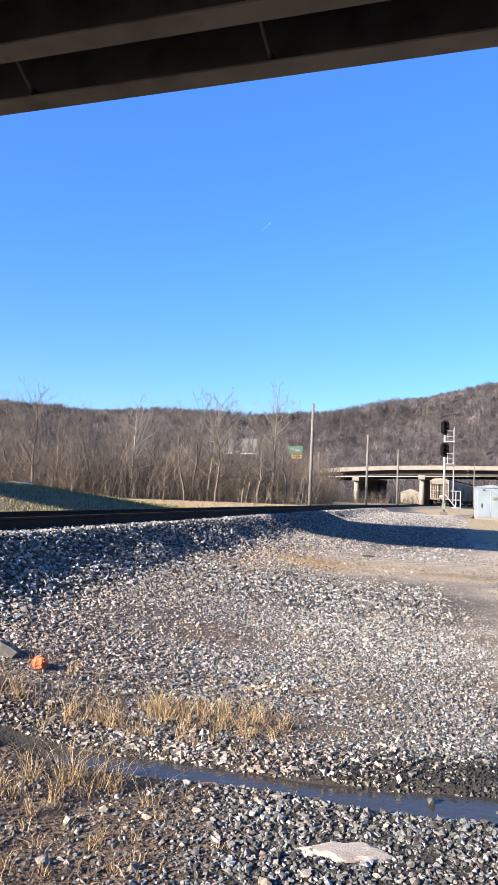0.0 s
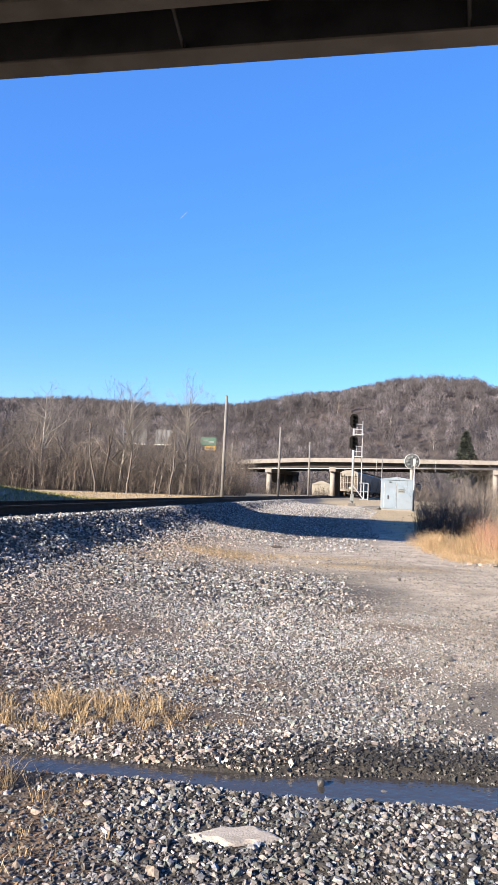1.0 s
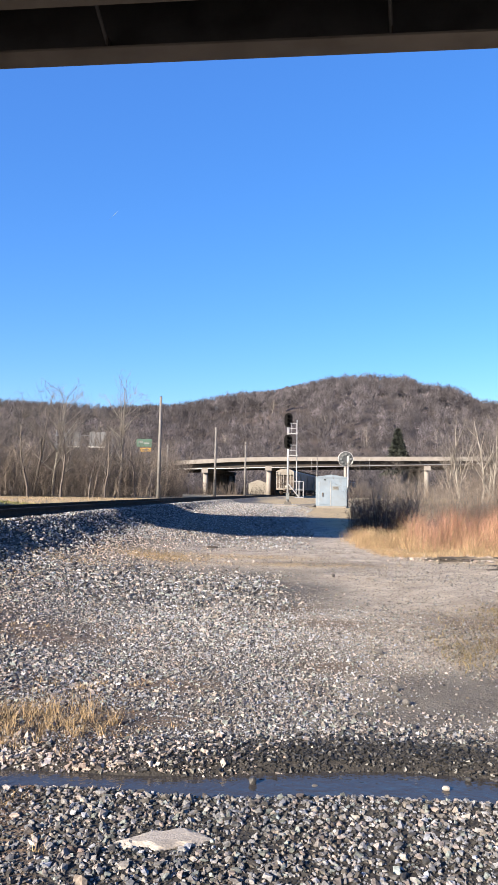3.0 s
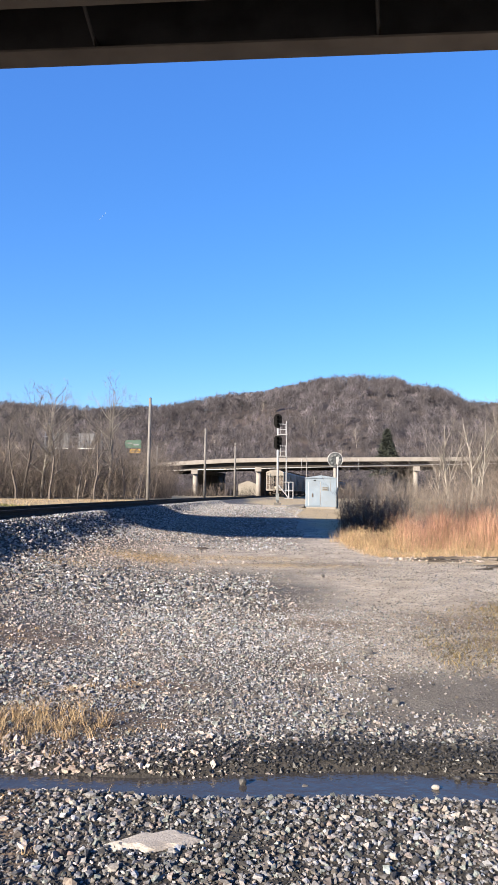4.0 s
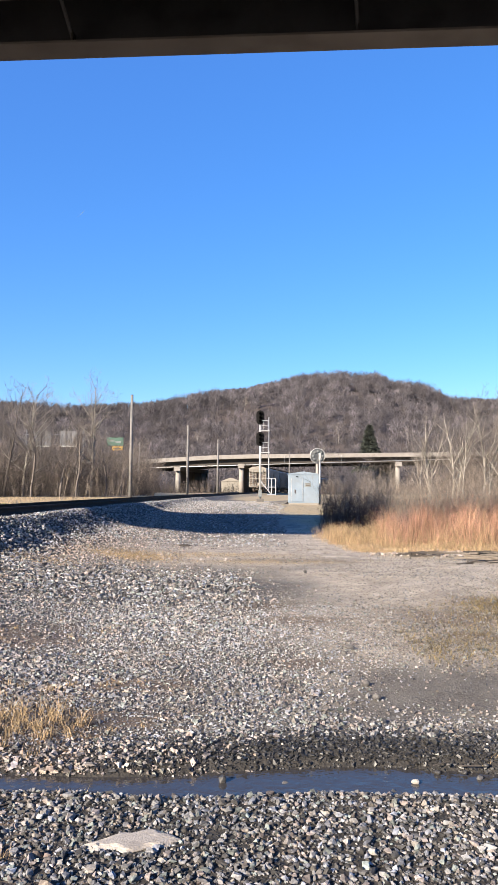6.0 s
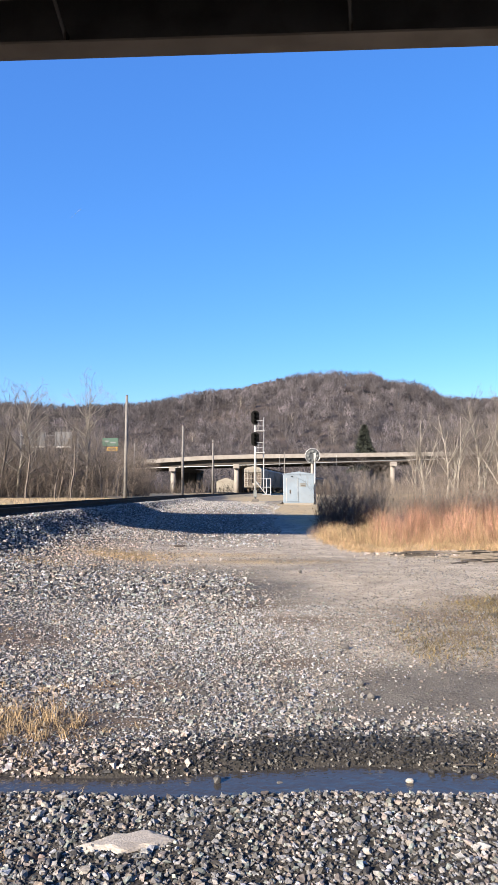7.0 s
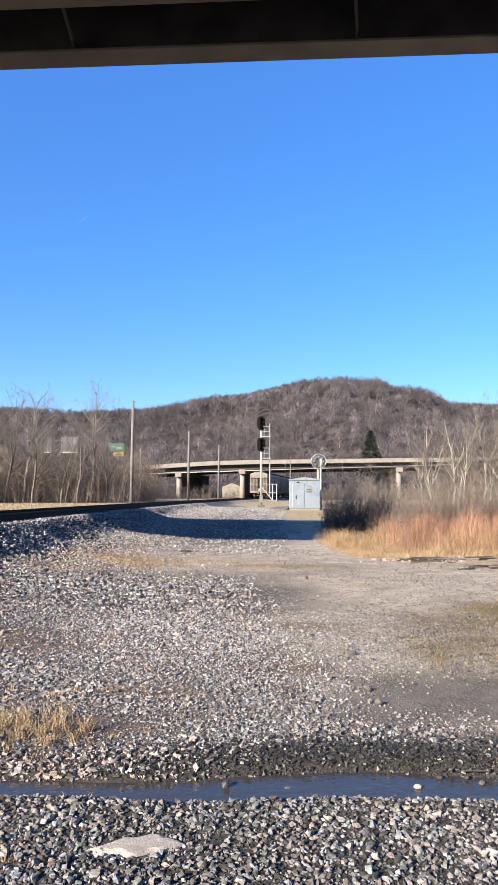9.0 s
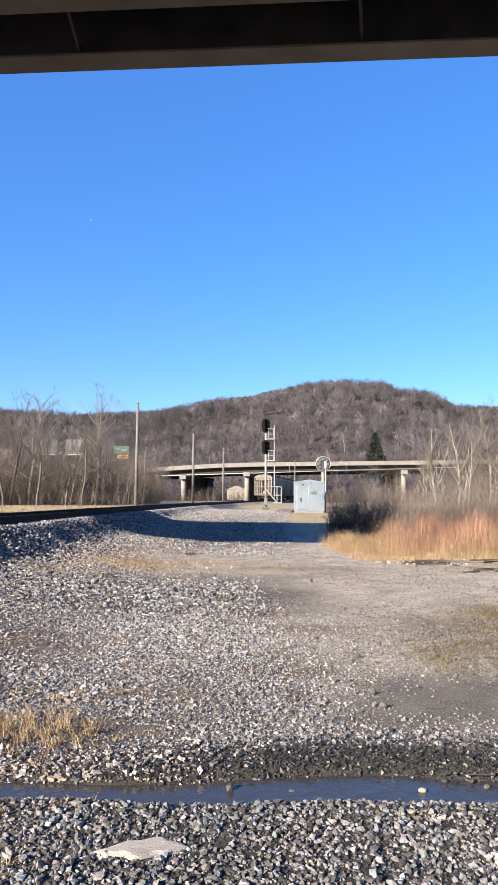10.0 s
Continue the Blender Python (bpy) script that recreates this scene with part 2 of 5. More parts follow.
def ground_material():
    """Grit between the stones, darkened for their shade, tan dirt, wet mud near the rill and painted shade under
    stones, straw-coloured turf, leaf litter far off: told apart by vertex weights.
    """
    m = bpy.data.materials.new("gravel_ground")
    m.use_nodes = True
    n, l = m.node_tree.nodes, m.node_tree.links
    b = n["Principled BSDF"]
    co = n.new("ShaderNodeTexCoord").outputs["Object"]

    def noise_tex(scale, detail=6):
        t = n.new("ShaderNodeTexNoise")
        t.inputs["Scale"].default_value, t.inputs["Detail"].default_value = scale, detail
        l.new(co, t.inputs["Vector"])
        return t.outputs[0]

    def rgb_mix(fac, a, c):
        x = n.new("ShaderNodeMix")
        x.data_type = "RGBA"
        for sock, v in ((x.inputs[0], fac), (x.inputs[6], a), (x.inputs[7], c)):
            if isinstance(v, tuple):
                sock.default_value = (*v, 1)
            elif isinstance(v, float):
                sock.default_value = v
            else:
                l.new(v, sock)
        return x.outputs[2]

    def stretch(v, lo, hi):
        r = n.new("ShaderNodeMapRange")
        r.inputs["From Min"].default_value, r.inputs["From Max"].default_value = lo, hi
        l.new(v, r.inputs["Value"])
        return r.outputs[0]

    def weight(name):
        a = n.new("ShaderNodeAttribute")
        a.attribute_name = name
        return a.outputs["Fac"]

    vor = n.new("ShaderNodeTexVoronoi")
    vor.inputs["Scale"].default_value = 26
    l.new(co, vor.inputs["Vector"])
    cell = n.new("ShaderNodeSeparateColor")
    l.new(vor.outputs["Color"], cell.inputs[0])
    # grey kept low: shade between the stones is put into this colour
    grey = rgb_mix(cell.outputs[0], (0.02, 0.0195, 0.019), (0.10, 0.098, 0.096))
    grey = rgb_mix(stretch(noise_tex(1.3), 0.42, 0.65), grey, (0.066, 0.056, 0.047))
    dirt = rgb_mix(stretch(noise_tex(3.0), 0.35, 0.65), (0.31, 0.27, 0.218), (0.415, 0.372, 0.31))
    dirt = rgb_mix(stretch(noise_tex(45), 0.5, 0.7), dirt, (0.197, 0.176, 0.14))
    chip = n.new("ShaderNodeTexVoronoi")           # small stones trodden into the dirt
    chip.inputs["Scale"].default_value = 55
    l.new(co, chip.inputs["Vector"])
    tone = n.new("ShaderNodeSeparateColor")
    l.new(chip.outputs["Color"], tone.inputs[0])
    stones = rgb_mix(tone.outputs[1], (0.136, 0.112, 0.0866), (0.365, 0.323, 0.267))
    dirt = rgb_mix(stretch(noise_tex(2.2), 0.36, 0.56), dirt, stones)
    damp = rgb_mix(stretch(noise_tex(1.1, 3), 0.56, 0.70), (0, 0, 0), (0.4, 0.4, 0.4))
    dirt = rgb_mix(damp, dirt, (0.0983, 0.0772, 0.0608))
    # near-black tone for mud, and for shade painted under stones and ballast
    wet_shade = rgb_mix(stretch(noise_tex(5.0), 0.35, 0.65), (0.00936, 0.00842, 0.00749), (0.029, 0.0253, 0.0211))
    turf = rgb_mix(stretch(noise_tex(1.0), 0.4, 0.6), (0.262, 0.197, 0.103), (0.187, 0.14, 0.0749))
    turf = rgb_mix(stretch(noise_tex(14), 0.4, 0.65), turf, (0.309, 0.257, 0.159))
    litter = rgb_mix(stretch(noise_tex(0.05), 0.35, 0.65), (0.0234, 0.0178, 0.015), (0.0562, 0.0421, 0.0351))
    c = rgb_mix(weight("dirt"), grey, dirt)
    c = rgb_mix(weight("turf"), c, turf)
    soil = rgb_mix(stretch(noise_tex(7.0), 0.35, 0.65), (0.0515, 0.0351, 0.0243), (0.154, 0.11, 0.0749))
    c = rgb_mix(weight("soil"), c, soil)
    c = rgb_mix(weight("wet_shade"), c, wet_shade)
    c = rgb_mix(weight("litter"), c, litter)
    l.new(c, b.inputs["Base Color"])
    b.inputs["Roughness"].default_value = 0.9
    bp = n.new("ShaderNodeBump")
    bp.inputs["Strength"].default_value, bp.inputs["Distance"].default_value = 0.5, 0.012
    ad = n.new("ShaderNodeMath")
    ad.operation = "ADD"
    l.new(vor.outputs["Distance"], ad.inputs[0])
    l.new(chip.outputs["Distance"], ad.inputs[1])
    l.new(ad.outputs[0], bp.inputs["Height"])
    l.new(bp.outputs[0], b.inputs["Normal"])
    return m


M["ground"] = ground_material()

# ---------------------------------------------------------------- mesh helpers
def soup(name, verts, faces, material, parent=None, smooth=False, label=""):
    """One mesh object from arrays: verts (n, 3), faces (m, 3 or 4)."""
    verts, faces = np.asarray(verts, np.float32), np.asarray(faces, np.int32)
    me = bpy.data.meshes.new(name)
    k = faces.shape[1]
    me.vertices.add(len(verts))
    me.vertices.foreach_set("co", verts.ravel())
    me.loops.add(faces.size)
    me.loops.foreach_set("vertex_index", faces.ravel())
    me.polygons.add(len(faces))
    me.polygons.foreach_set("loop_start", np.arange(len(faces), dtype=np.int32) * k)
    me.polygons.foreach_set("use_smooth", np.full(len(faces), smooth, bool))
    me.update(calc_edges=True)
    me.materials.append(material)
    ob = new(name, me)
    if parent:
        ob.parent = parent
    if label:
        tagged(ob, label)
    return ob


def part(name, bm, material, parent, label=""):
    me = bpy.data.meshes.new(name)
    bm.normal_update()
    bm.to_mesh(me)
    bm.free()
    me.materials.append(material)
    ob = new(name, me)
    if parent:
        ob.parent = parent
    if label:
        tagged(ob, label)
    return ob


def thing(name, label, category, m=None, group="", kind=""):
    ob = new(name)
    if m is not None:
        ob.matrix_world = m
    return tagged(ob, label, category, group, kind)


def box(bm, c, s, bevel=0.0, turn=None):
    r = bmesh.ops.create_cube(bm, size=1.0)
    vs = r["verts"]
    for v in vs:
        v.co = Vector((v.co.x * s[0], v.co.y * s[1], v.co.z * s[2]))
    if bevel:
        es = list({e for v in vs for e in v.link_edges})
        r = bmesh.ops.bevel(bm, geom=es, offset=bevel, segments=2, affect="EDGES", profile=0.6)
        vs = list({v for f in r["faces"] for v in f.verts} | {v for v in vs if v.is_valid})
    for v in vs:
        v.co = (turn @ v.co if turn else v.co) + Vector(c)
    return bm


def rod(bm, p, q, r0, r1=None, n=8):
    """A tapered rod from p to q, closed at both ends."""
    p, q = Vector(p), Vector(q)
    r1 = r0 if r1 is None else r1
    t = (q - p).to_track_quat("Z", "Y").to_matrix()
    rings = []
    for c, r in ((p, r0), (q, r1)):
        rings.append([bm.verts.new(c + t @ Vector((r * math.cos(2 * math.pi * i / n), r * math.sin(2 * math.pi * i / n), 0))) for i in range(n)])
    for i in range(n):
        f = bm.faces.new((rings[0][i], rings[0][(i + 1) % n], rings[1][(i + 1) % n], rings[1][i]))
        f.smooth = n > 6
    bm.faces.new(rings[0][::-1])
    bm.faces.new(rings[1])
    return bm


def prism(bm, profile, axis_from, axis_to, plane="xz"):
    """A closed profile swept straight along the third axis."""
    def put(u, v, w):
        return Vector((u, w, v)) if plane == "xz" else Vector((w, u, v))
    a = [bm.verts.new(put(u, v, axis_from)) for u, v in profile]
    b = [bm.verts.new(put(u, v, axis_to)) for u, v in profile]
    k = len(profile)
    for i in range(k):
        bm.faces.new((a[i], a[(i + 1) % k], b[(i + 1) % k], b[i]))
    bm.faces.new(a[::-1])
    bm.faces.new(b)
    bmesh.ops.recalc_face_normals(bm, faces=bm.faces[:])
    return bm


def B():
    return bmesh.new()


def segs_mesh(P, Q, R0, R1, n=3):
    """Many tapered twigs at once: arrays of ends and radii."""
    P, Q = np.asarray(P, float), np.asarray(Q, float)
    R0, R1 = np.asarray(R0, float)[:, None, None], np.asarray(R1, float)[:, None, None]
    d = Q - P
    d /= np.linalg.norm(d, axis=1, keepdims=True) + 1e-9
    up = np.where(np.abs(d[:, 2:3]) > 0.9, np.array([[1.0, 0, 0]]), np.array([[0, 0, 1.0]]))
    u = np.cross(d, up)
    u /= np.linalg.norm(u, axis=1, keepdims=True) + 1e-9
    w = np.cross(d, u)
    ang = np.arange(n) * 2 * math.pi / n
    ring = np.cos(ang)[None, :, None] * u[:, None, :] + np.sin(ang)[None, :, None] * w[:, None, :]
    V = np.concatenate([P[:, None, :] + ring * R0, Q[:, None, :] + ring * R1], 1).reshape(-1, 3)
    base = (np.arange(len(P)) * 2 * n)[:, None, None]
    i = np.arange(n)
    F = np.stack([i, (i + 1) % n, n + (i + 1) % n, n + i], -1)[None] + base
    return V, F.reshape(-1, 4)


def slivers(P, Q, A, rng):
    """Many far twigs, each one thin triangle."""
    P, Q = np.asarray(P, float), np.asarray(Q, float)
    side = np.cross(Q - P, rng.normal(0, 1, P.shape))
    side *= np.asarray(A, float)[:, None] / (np.linalg.norm(side, axis=1, keepdims=True) + 1e-9)
    return np.stack([P - side, P + side, Q], 1).reshape(-1, 3), np.arange(3 * len(P)).reshape(-1, 3)


# ---------------------------------------------------------------- the lie of the land
def sstep(a, b, x):
    t = np.clip((x - a) / (b - a), 0, 1)
    return t * t * (3 - 2 * t)


def track_x(y):
    """The track's centre line, curving gently to +x."""
    y = np.asarray(y, float)
    return -7.25 + 4.6e-4 * np.maximum(y, 0) ** 2


RAIL_Z = 1.16
SKYLINE_AZ = np.array([-40, -30, -19, -14.5, -9, -6, -2, 0.5, 3, 7, 9.6, 10.8, 13.3, 15, 18.5, 26, 40])
SKYLINE_EL = np.array([6.0, 6.3, 6.4, 6.3, 6.6, 7.0, 7.7, 8.4, 8.7, 8.75, 8.6, 8.0, 7.8, 7.0, 7.0, 7.2, 7.0])


def waves(x, y, k, seed):
    r = np.random.default_rng(seed)
    z = np.zeros(np.broadcast(x, y).shape)
    for _ in range(7):
        a, ph, f = r.uniform(0, 6.28), r.uniform(0, 6.28), k * r.uniform(0.6, 1.7)
        z = z + np.sin(f * (x * math.cos(a) + y * math.sin(a)) + ph)
    return z / 7


def rill_y(x):
    return 4.31 + 0.05 * np.sin(1.3 * x + 0.4) + 0.03 * np.sin(3.1 * x)


def rill_w(x):
    return 0.15 + 0.03 * np.sin(2.1 * x + 1) + 0.05 * sstep(0.2, 1.5, x)


def height(x, y):
    x, y = np.asarray(x, float), np.asarray(y, float)
    z = 0.66 * sstep(20, 47, y) + 0.035 * waves(x, y, 0.9, 3) * sstep(3, 9, y) + 0.012 * waves(x, y, 3.5, 4)
    z = z + 0.10 * sstep(150, 230, y)
    off = x - track_x(y)
    left = 0.72 + 1.05 * sstep(5, 13, -off) * sstep(14, 24, y) * (1 - sstep(29, 46, y))
    z = np.where(off < 0, z + (left - z) * sstep(0.8, 3.2, -off), z)
    z = z + 0.34 * (1 - sstep(1.8, 5.6, off)) * (off > 0) * (1 - sstep(20, 44, y))
    bed = 0.96 - np.maximum(np.abs(off) - 1.38, 0) * 0.62 + (0.10 * waves(x, y, 2.2, 5) + 0.05 * waves(x, y, 5.5, 6)) * sstep(1.4, 2.1, np.abs(off))
    k = 0.11
    z = np.where(np.abs(off) < 6, np.logaddexp(z / k, bed / k) * k - 0.0, z)
    ry, rw = rill_y(x), rill_w(x)
    ch = np.exp(-((y - ry) / (rw * 1.15)) ** 4)
    near = sstep(-5.5, -4.0, x) * (1 - sstep(4.5, 6, x))
    z = z - 0.075 * ch * near
    z = z + 0.028 * np.exp(-((y - ry - 0.45) / 0.26) ** 2) * near * sstep(-2.2, -1.0, x)
    # the wooded ridge
    r, az = np.hypot(x, y), np.degrees(np.arctan2(x, y))
    el = np.interp(az, SKYLINE_AZ, SKYLINE_EL)
    top = 640 * np.tan(np.radians(el)) - 12.0
    ridge = top * sstep(235, 640, r) ** 1.15 * (1 - 0.6 * sstep(700, 1500, r))
    ridge = ridge + 5 * waves(x, y, 0.03, 8) * sstep(260, 450, r)
    return z + np.where((y > 100) & (np.abs(az) < 75), ridge, 0)


BARE = ((0.62, 9.3, 0.42, 0.32), (0.5, 7.05, 0.30, 0.2), (-2.7, 8.0, 0.7, 0.6), (0.1, 10.4, 0.5, 0.25), (-0.9, 6.3, 0.5, 0.2), (2.6, 9.6, 0.8, 0.8), (3.4, 11.0, 0.6, 0.5), (2.45, 8.5, 0.4, 0.4), (-1.1, 5.35, 0.42, 0.22))


def bare_soil(x, y):
    """Brown patches where the gravel is thin."""
    b = np.zeros(np.broadcast(x, y).shape)
    for px, py, sx, sy in BARE:
        d = np.hypot((x - px) / sx, (y - py) / sy)
        b = np.maximum(b, np.clip(1.4 * np.exp(-d ** 2) + 0.3 * waves(x, y, 3.3, 22), 0, 1) * (d < 2.2))
    return b


def damp_sand(x, y):
    """The smooth damp sand beyond the rill."""
    return np.exp(-((x - 1.75 + 0.35 * waves(x, y, 1.6, 23)) / 1.35) ** 4 - ((y - 6.15 + 0.3 * waves(x, y, 1.9, 24)) / 0.95) ** 4)


def spread(*spans):
    out = []
    for a, b, step in spans:
        out.append(np.arange(a, b, step))
    return np.unique(np.concatenate(out).round(4))


def build_ground():
    xs = spread((-3000, -600, 400), (-600, -60, 45), (-60, -15, 2.5), (-15, 9, 0.16), (9, 30, 1.0), (30, 120, 8), (120, 600, 45), (600, 3001, 400))
    ys = spread((-400, -40, 60), (-40, 1, 3), (1, 3.6, 0.12), (3.6, 5.2, 0.05), (5.2, 30, 0.17), (30, 60, 0.6), (60, 140, 4), (140, 800, 20), (800, 4001, 400))
    X, Y = np.meshgrid(xs, ys)
    Z = height(X, Y)
    V = np.stack([X, Y, Z], -1).reshape(-1, 3)
    nx, ny = len(xs), len(ys)
    i = (np.arange(ny - 1)[:, None] * nx + np.arange(nx - 1)[None, :]).ravel()
    F = np.stack([i, i + 1, i + nx + 1, i + nx], -1)
    g = soup("ground", V, F, M["ground"], smooth=True)
    tagged(g, "grey gravel yard with tan dirt and dry grass", "ground", kind="structure")
    x, y = V[:, 0], V[:, 1]
    wob = 0.8 * waves(x, y, 1.1, 21) + 0.5 * waves(x, y, 3.3, 22)
    off = x - track_x(y)
    dirt = sstep(-0.6, 1.2, x - 0.2 - 0.05 * (y - 9) + wob * 1.2) * sstep(4.9, 6.0, y) * (1 - sstep(30, 34, y))
    # greyer ballast ground past y 20 also deepens the bridge's shadow by colour
    dirt = np.maximum(dirt, (0.9 - 0.4 * sstep(20, 25, y)) * (1 - (1 - sstep(5.5, 8.0, off + 0.8 * wob)) * sstep(22, 26, y)) * sstep(14.5, 16.5, y + wob) * (1 - sstep(56, 66, y)) * sstep(2.6, 3.6, off))
    turf = np.maximum(sstep(2.0, 3.5, x + wob - 0.1 * (24 - y)) * sstep(17.0, 19.0, y + wob), sstep(3.2, 4.2, -off + 0.5 * wob))
    turf = np.maximum(turf, sstep(56, 70, y) * sstep(3.0, 5.0, np.abs(off)))
    for px, py, sx, sy, am in ((-3.0, 17.4, 0.75, 0.7, 0.95), (0.5, 16.8, 1.5, 0.4, 0.9), (-4.2, 14.2, 0.7, 0.5, 0.6), (-1.0, 18.5, 1.6, 0.6, 0.5)):
        turf = np.maximum(turf, am * np.clip(1.5 * np.exp(-((x - px) / sx) ** 2 - ((y - py) / sy) ** 2) + 0.35 * wob, 0, 1) * (np.hypot(x - px, y - py) < 4))
    wet_shade = np.exp(-((y - rill_y(x)) / (0.62 + 0.12 * wob)) ** 4)
    wet_shade = np.maximum(wet_shade, 0.74 * damp_sand(x, y))
    wet_shade = wet_shade * sstep(-5, -4, x) * (1 - sstep(4, 5, x)) * (y < 7.6) * (y > 3.6)
    wet_shade = np.maximum(wet_shade, 0.8 * np.exp(-((x + 1.2) / 0.35) ** 2 - ((y - 5.2) / 0.35) ** 2))
    # near bank darkened to paint the shade in the gaps between stones
    wet_shade = np.maximum(wet_shade, 1.0 * sstep(-1.7, -0.9, x + 0.3 * wob) * (y > 0.5) * (1 - sstep(4.0, 4.3, y)) * (x < 5))
    # dark band along the rails paints the shade among the ballast
    wet_shade = np.maximum(wet_shade, 0.75 * (1 - sstep(2.6, 4.4, np.abs(off) + 0.4 * wob)) * (y > 3) * (1 - sstep(45, 60, y)))
    weed = sstep(0.0, 0.5, waves(x, y, 1.5, 65) + 0.35 * (x - 2.3) - 0.13 * np.abs(y - 9.2) - 0.5 * np.maximum(y - 10.4, 0)) * (y > 6.6) * (y < 13) * (x > 1.5)
    litter = sstep(180, 260, y)
    soil = (1 - sstep(-1.5, -0.7, x + 0.35 * wob)) * (1 - sstep(5.6, 7.6, y + wob)) * (x > -7)
    soil = np.maximum(soil, 0.8 * np.exp(-((y - 17.2 - 0.25 * wob) / 0.35) ** 2) * sstep(-1.2, -0.2, x + wob) * (1 - sstep(2.0, 3.0, x)))
    soil = np.maximum(soil, 0.75 * (1 - sstep(-3.6, -1.9, x + 0.9 * wob + 0.12 * (y - 7))) * (1 - sstep(8.5, 11, y + wob)) * (x > -7))
    soil = np.maximum(soil, 0.9 * sstep(3.2, 4.2, -off) * (1 - sstep(40, 47, y)))
    soil = np.maximum(soil, 0.92 * weed)
    soil = np.maximum(soil, 0.85 * bare_soil(x, y))
    for nm, w in (("soil", soil), ("dirt", dirt), ("turf", turf), ("wet_shade", wet_shade), ("litter", litter)):
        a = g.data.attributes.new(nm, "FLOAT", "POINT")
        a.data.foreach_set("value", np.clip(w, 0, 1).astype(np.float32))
    return g


build_ground()

# ---------------------------------------------------------------- overhead bridge
def girder_profile(h, flange, web=0.03, tf=0.05):
    a, w = flange / 2, web / 2
    return [(-a, 0), (a, 0), (a, tf), (w, tf + 0.03), (w, h - tf), (a, h - tf), (a, h), (-a, h), (-a, h - tf), (-w, h - tf), (-w, tf + 0.03), (-a, tf)]


def overhead_bridge():
    br = thing("road_bridge", "weathered girder road bridge overhead, seen from beneath", "bridge", pose(0, 0, 0, 0, 0, -3.0), kind="structure")
    z0, front = 9.6, 12.62
    for k in range(4):
        y = front - 1.66 * k
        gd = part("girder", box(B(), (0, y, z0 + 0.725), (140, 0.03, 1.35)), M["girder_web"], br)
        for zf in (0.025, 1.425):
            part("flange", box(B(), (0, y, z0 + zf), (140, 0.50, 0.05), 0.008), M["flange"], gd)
    for x in np.arange(-65.16, 66, 5.1):
        for k in range(3):
            y = front - 1.66 * k
            br1 = part("cross_brace", rod(B(), (x, y - 0.04, z0 + 0.07), (x - 0.22, y - 1.6, z0 + 1.38), 0.035, n=6), M["girder"], br)
            part("gusset", box(B(), (x, y - 0.12, z0 + 0.15), (0.03, 0.22, 0.22), 0.004), M["girder_dark_shade"], br1)
            br2 = part("cross_brace", rod(B(), (x + 0.06, y - 1.6, z0 + 0.07), (x - 0.1, y - 0.06, z0 + 1.38), 0.035, n=6), M["girder"], br)
            part("gusset", box(B(), (x + 0.06, y - 1.54, z0 + 0.15), (0.03, 0.22, 0.22), 0.004), M["girder_dark_shade"], br2)
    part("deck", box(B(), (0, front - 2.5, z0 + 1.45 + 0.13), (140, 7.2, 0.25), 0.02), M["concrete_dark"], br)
    for y in (front + 0.85, front - 5.85):
        part("parapet", prism(B(), [(y - 0.2, z0 + 1.7), (y + 0.2, z0 + 1.7), (y + 0.1, z0 + 2.5), (y - 0.1, z0 + 2.5)], -70, 70, "yz"), M["concrete"], br)
    for x in (-58, 58):
        part("pier", box(B(), (x, front - 2.5, 4.7), (1.4, 5.4, 9.8), 0.06), M["concrete"], br)


overhead_bridge()

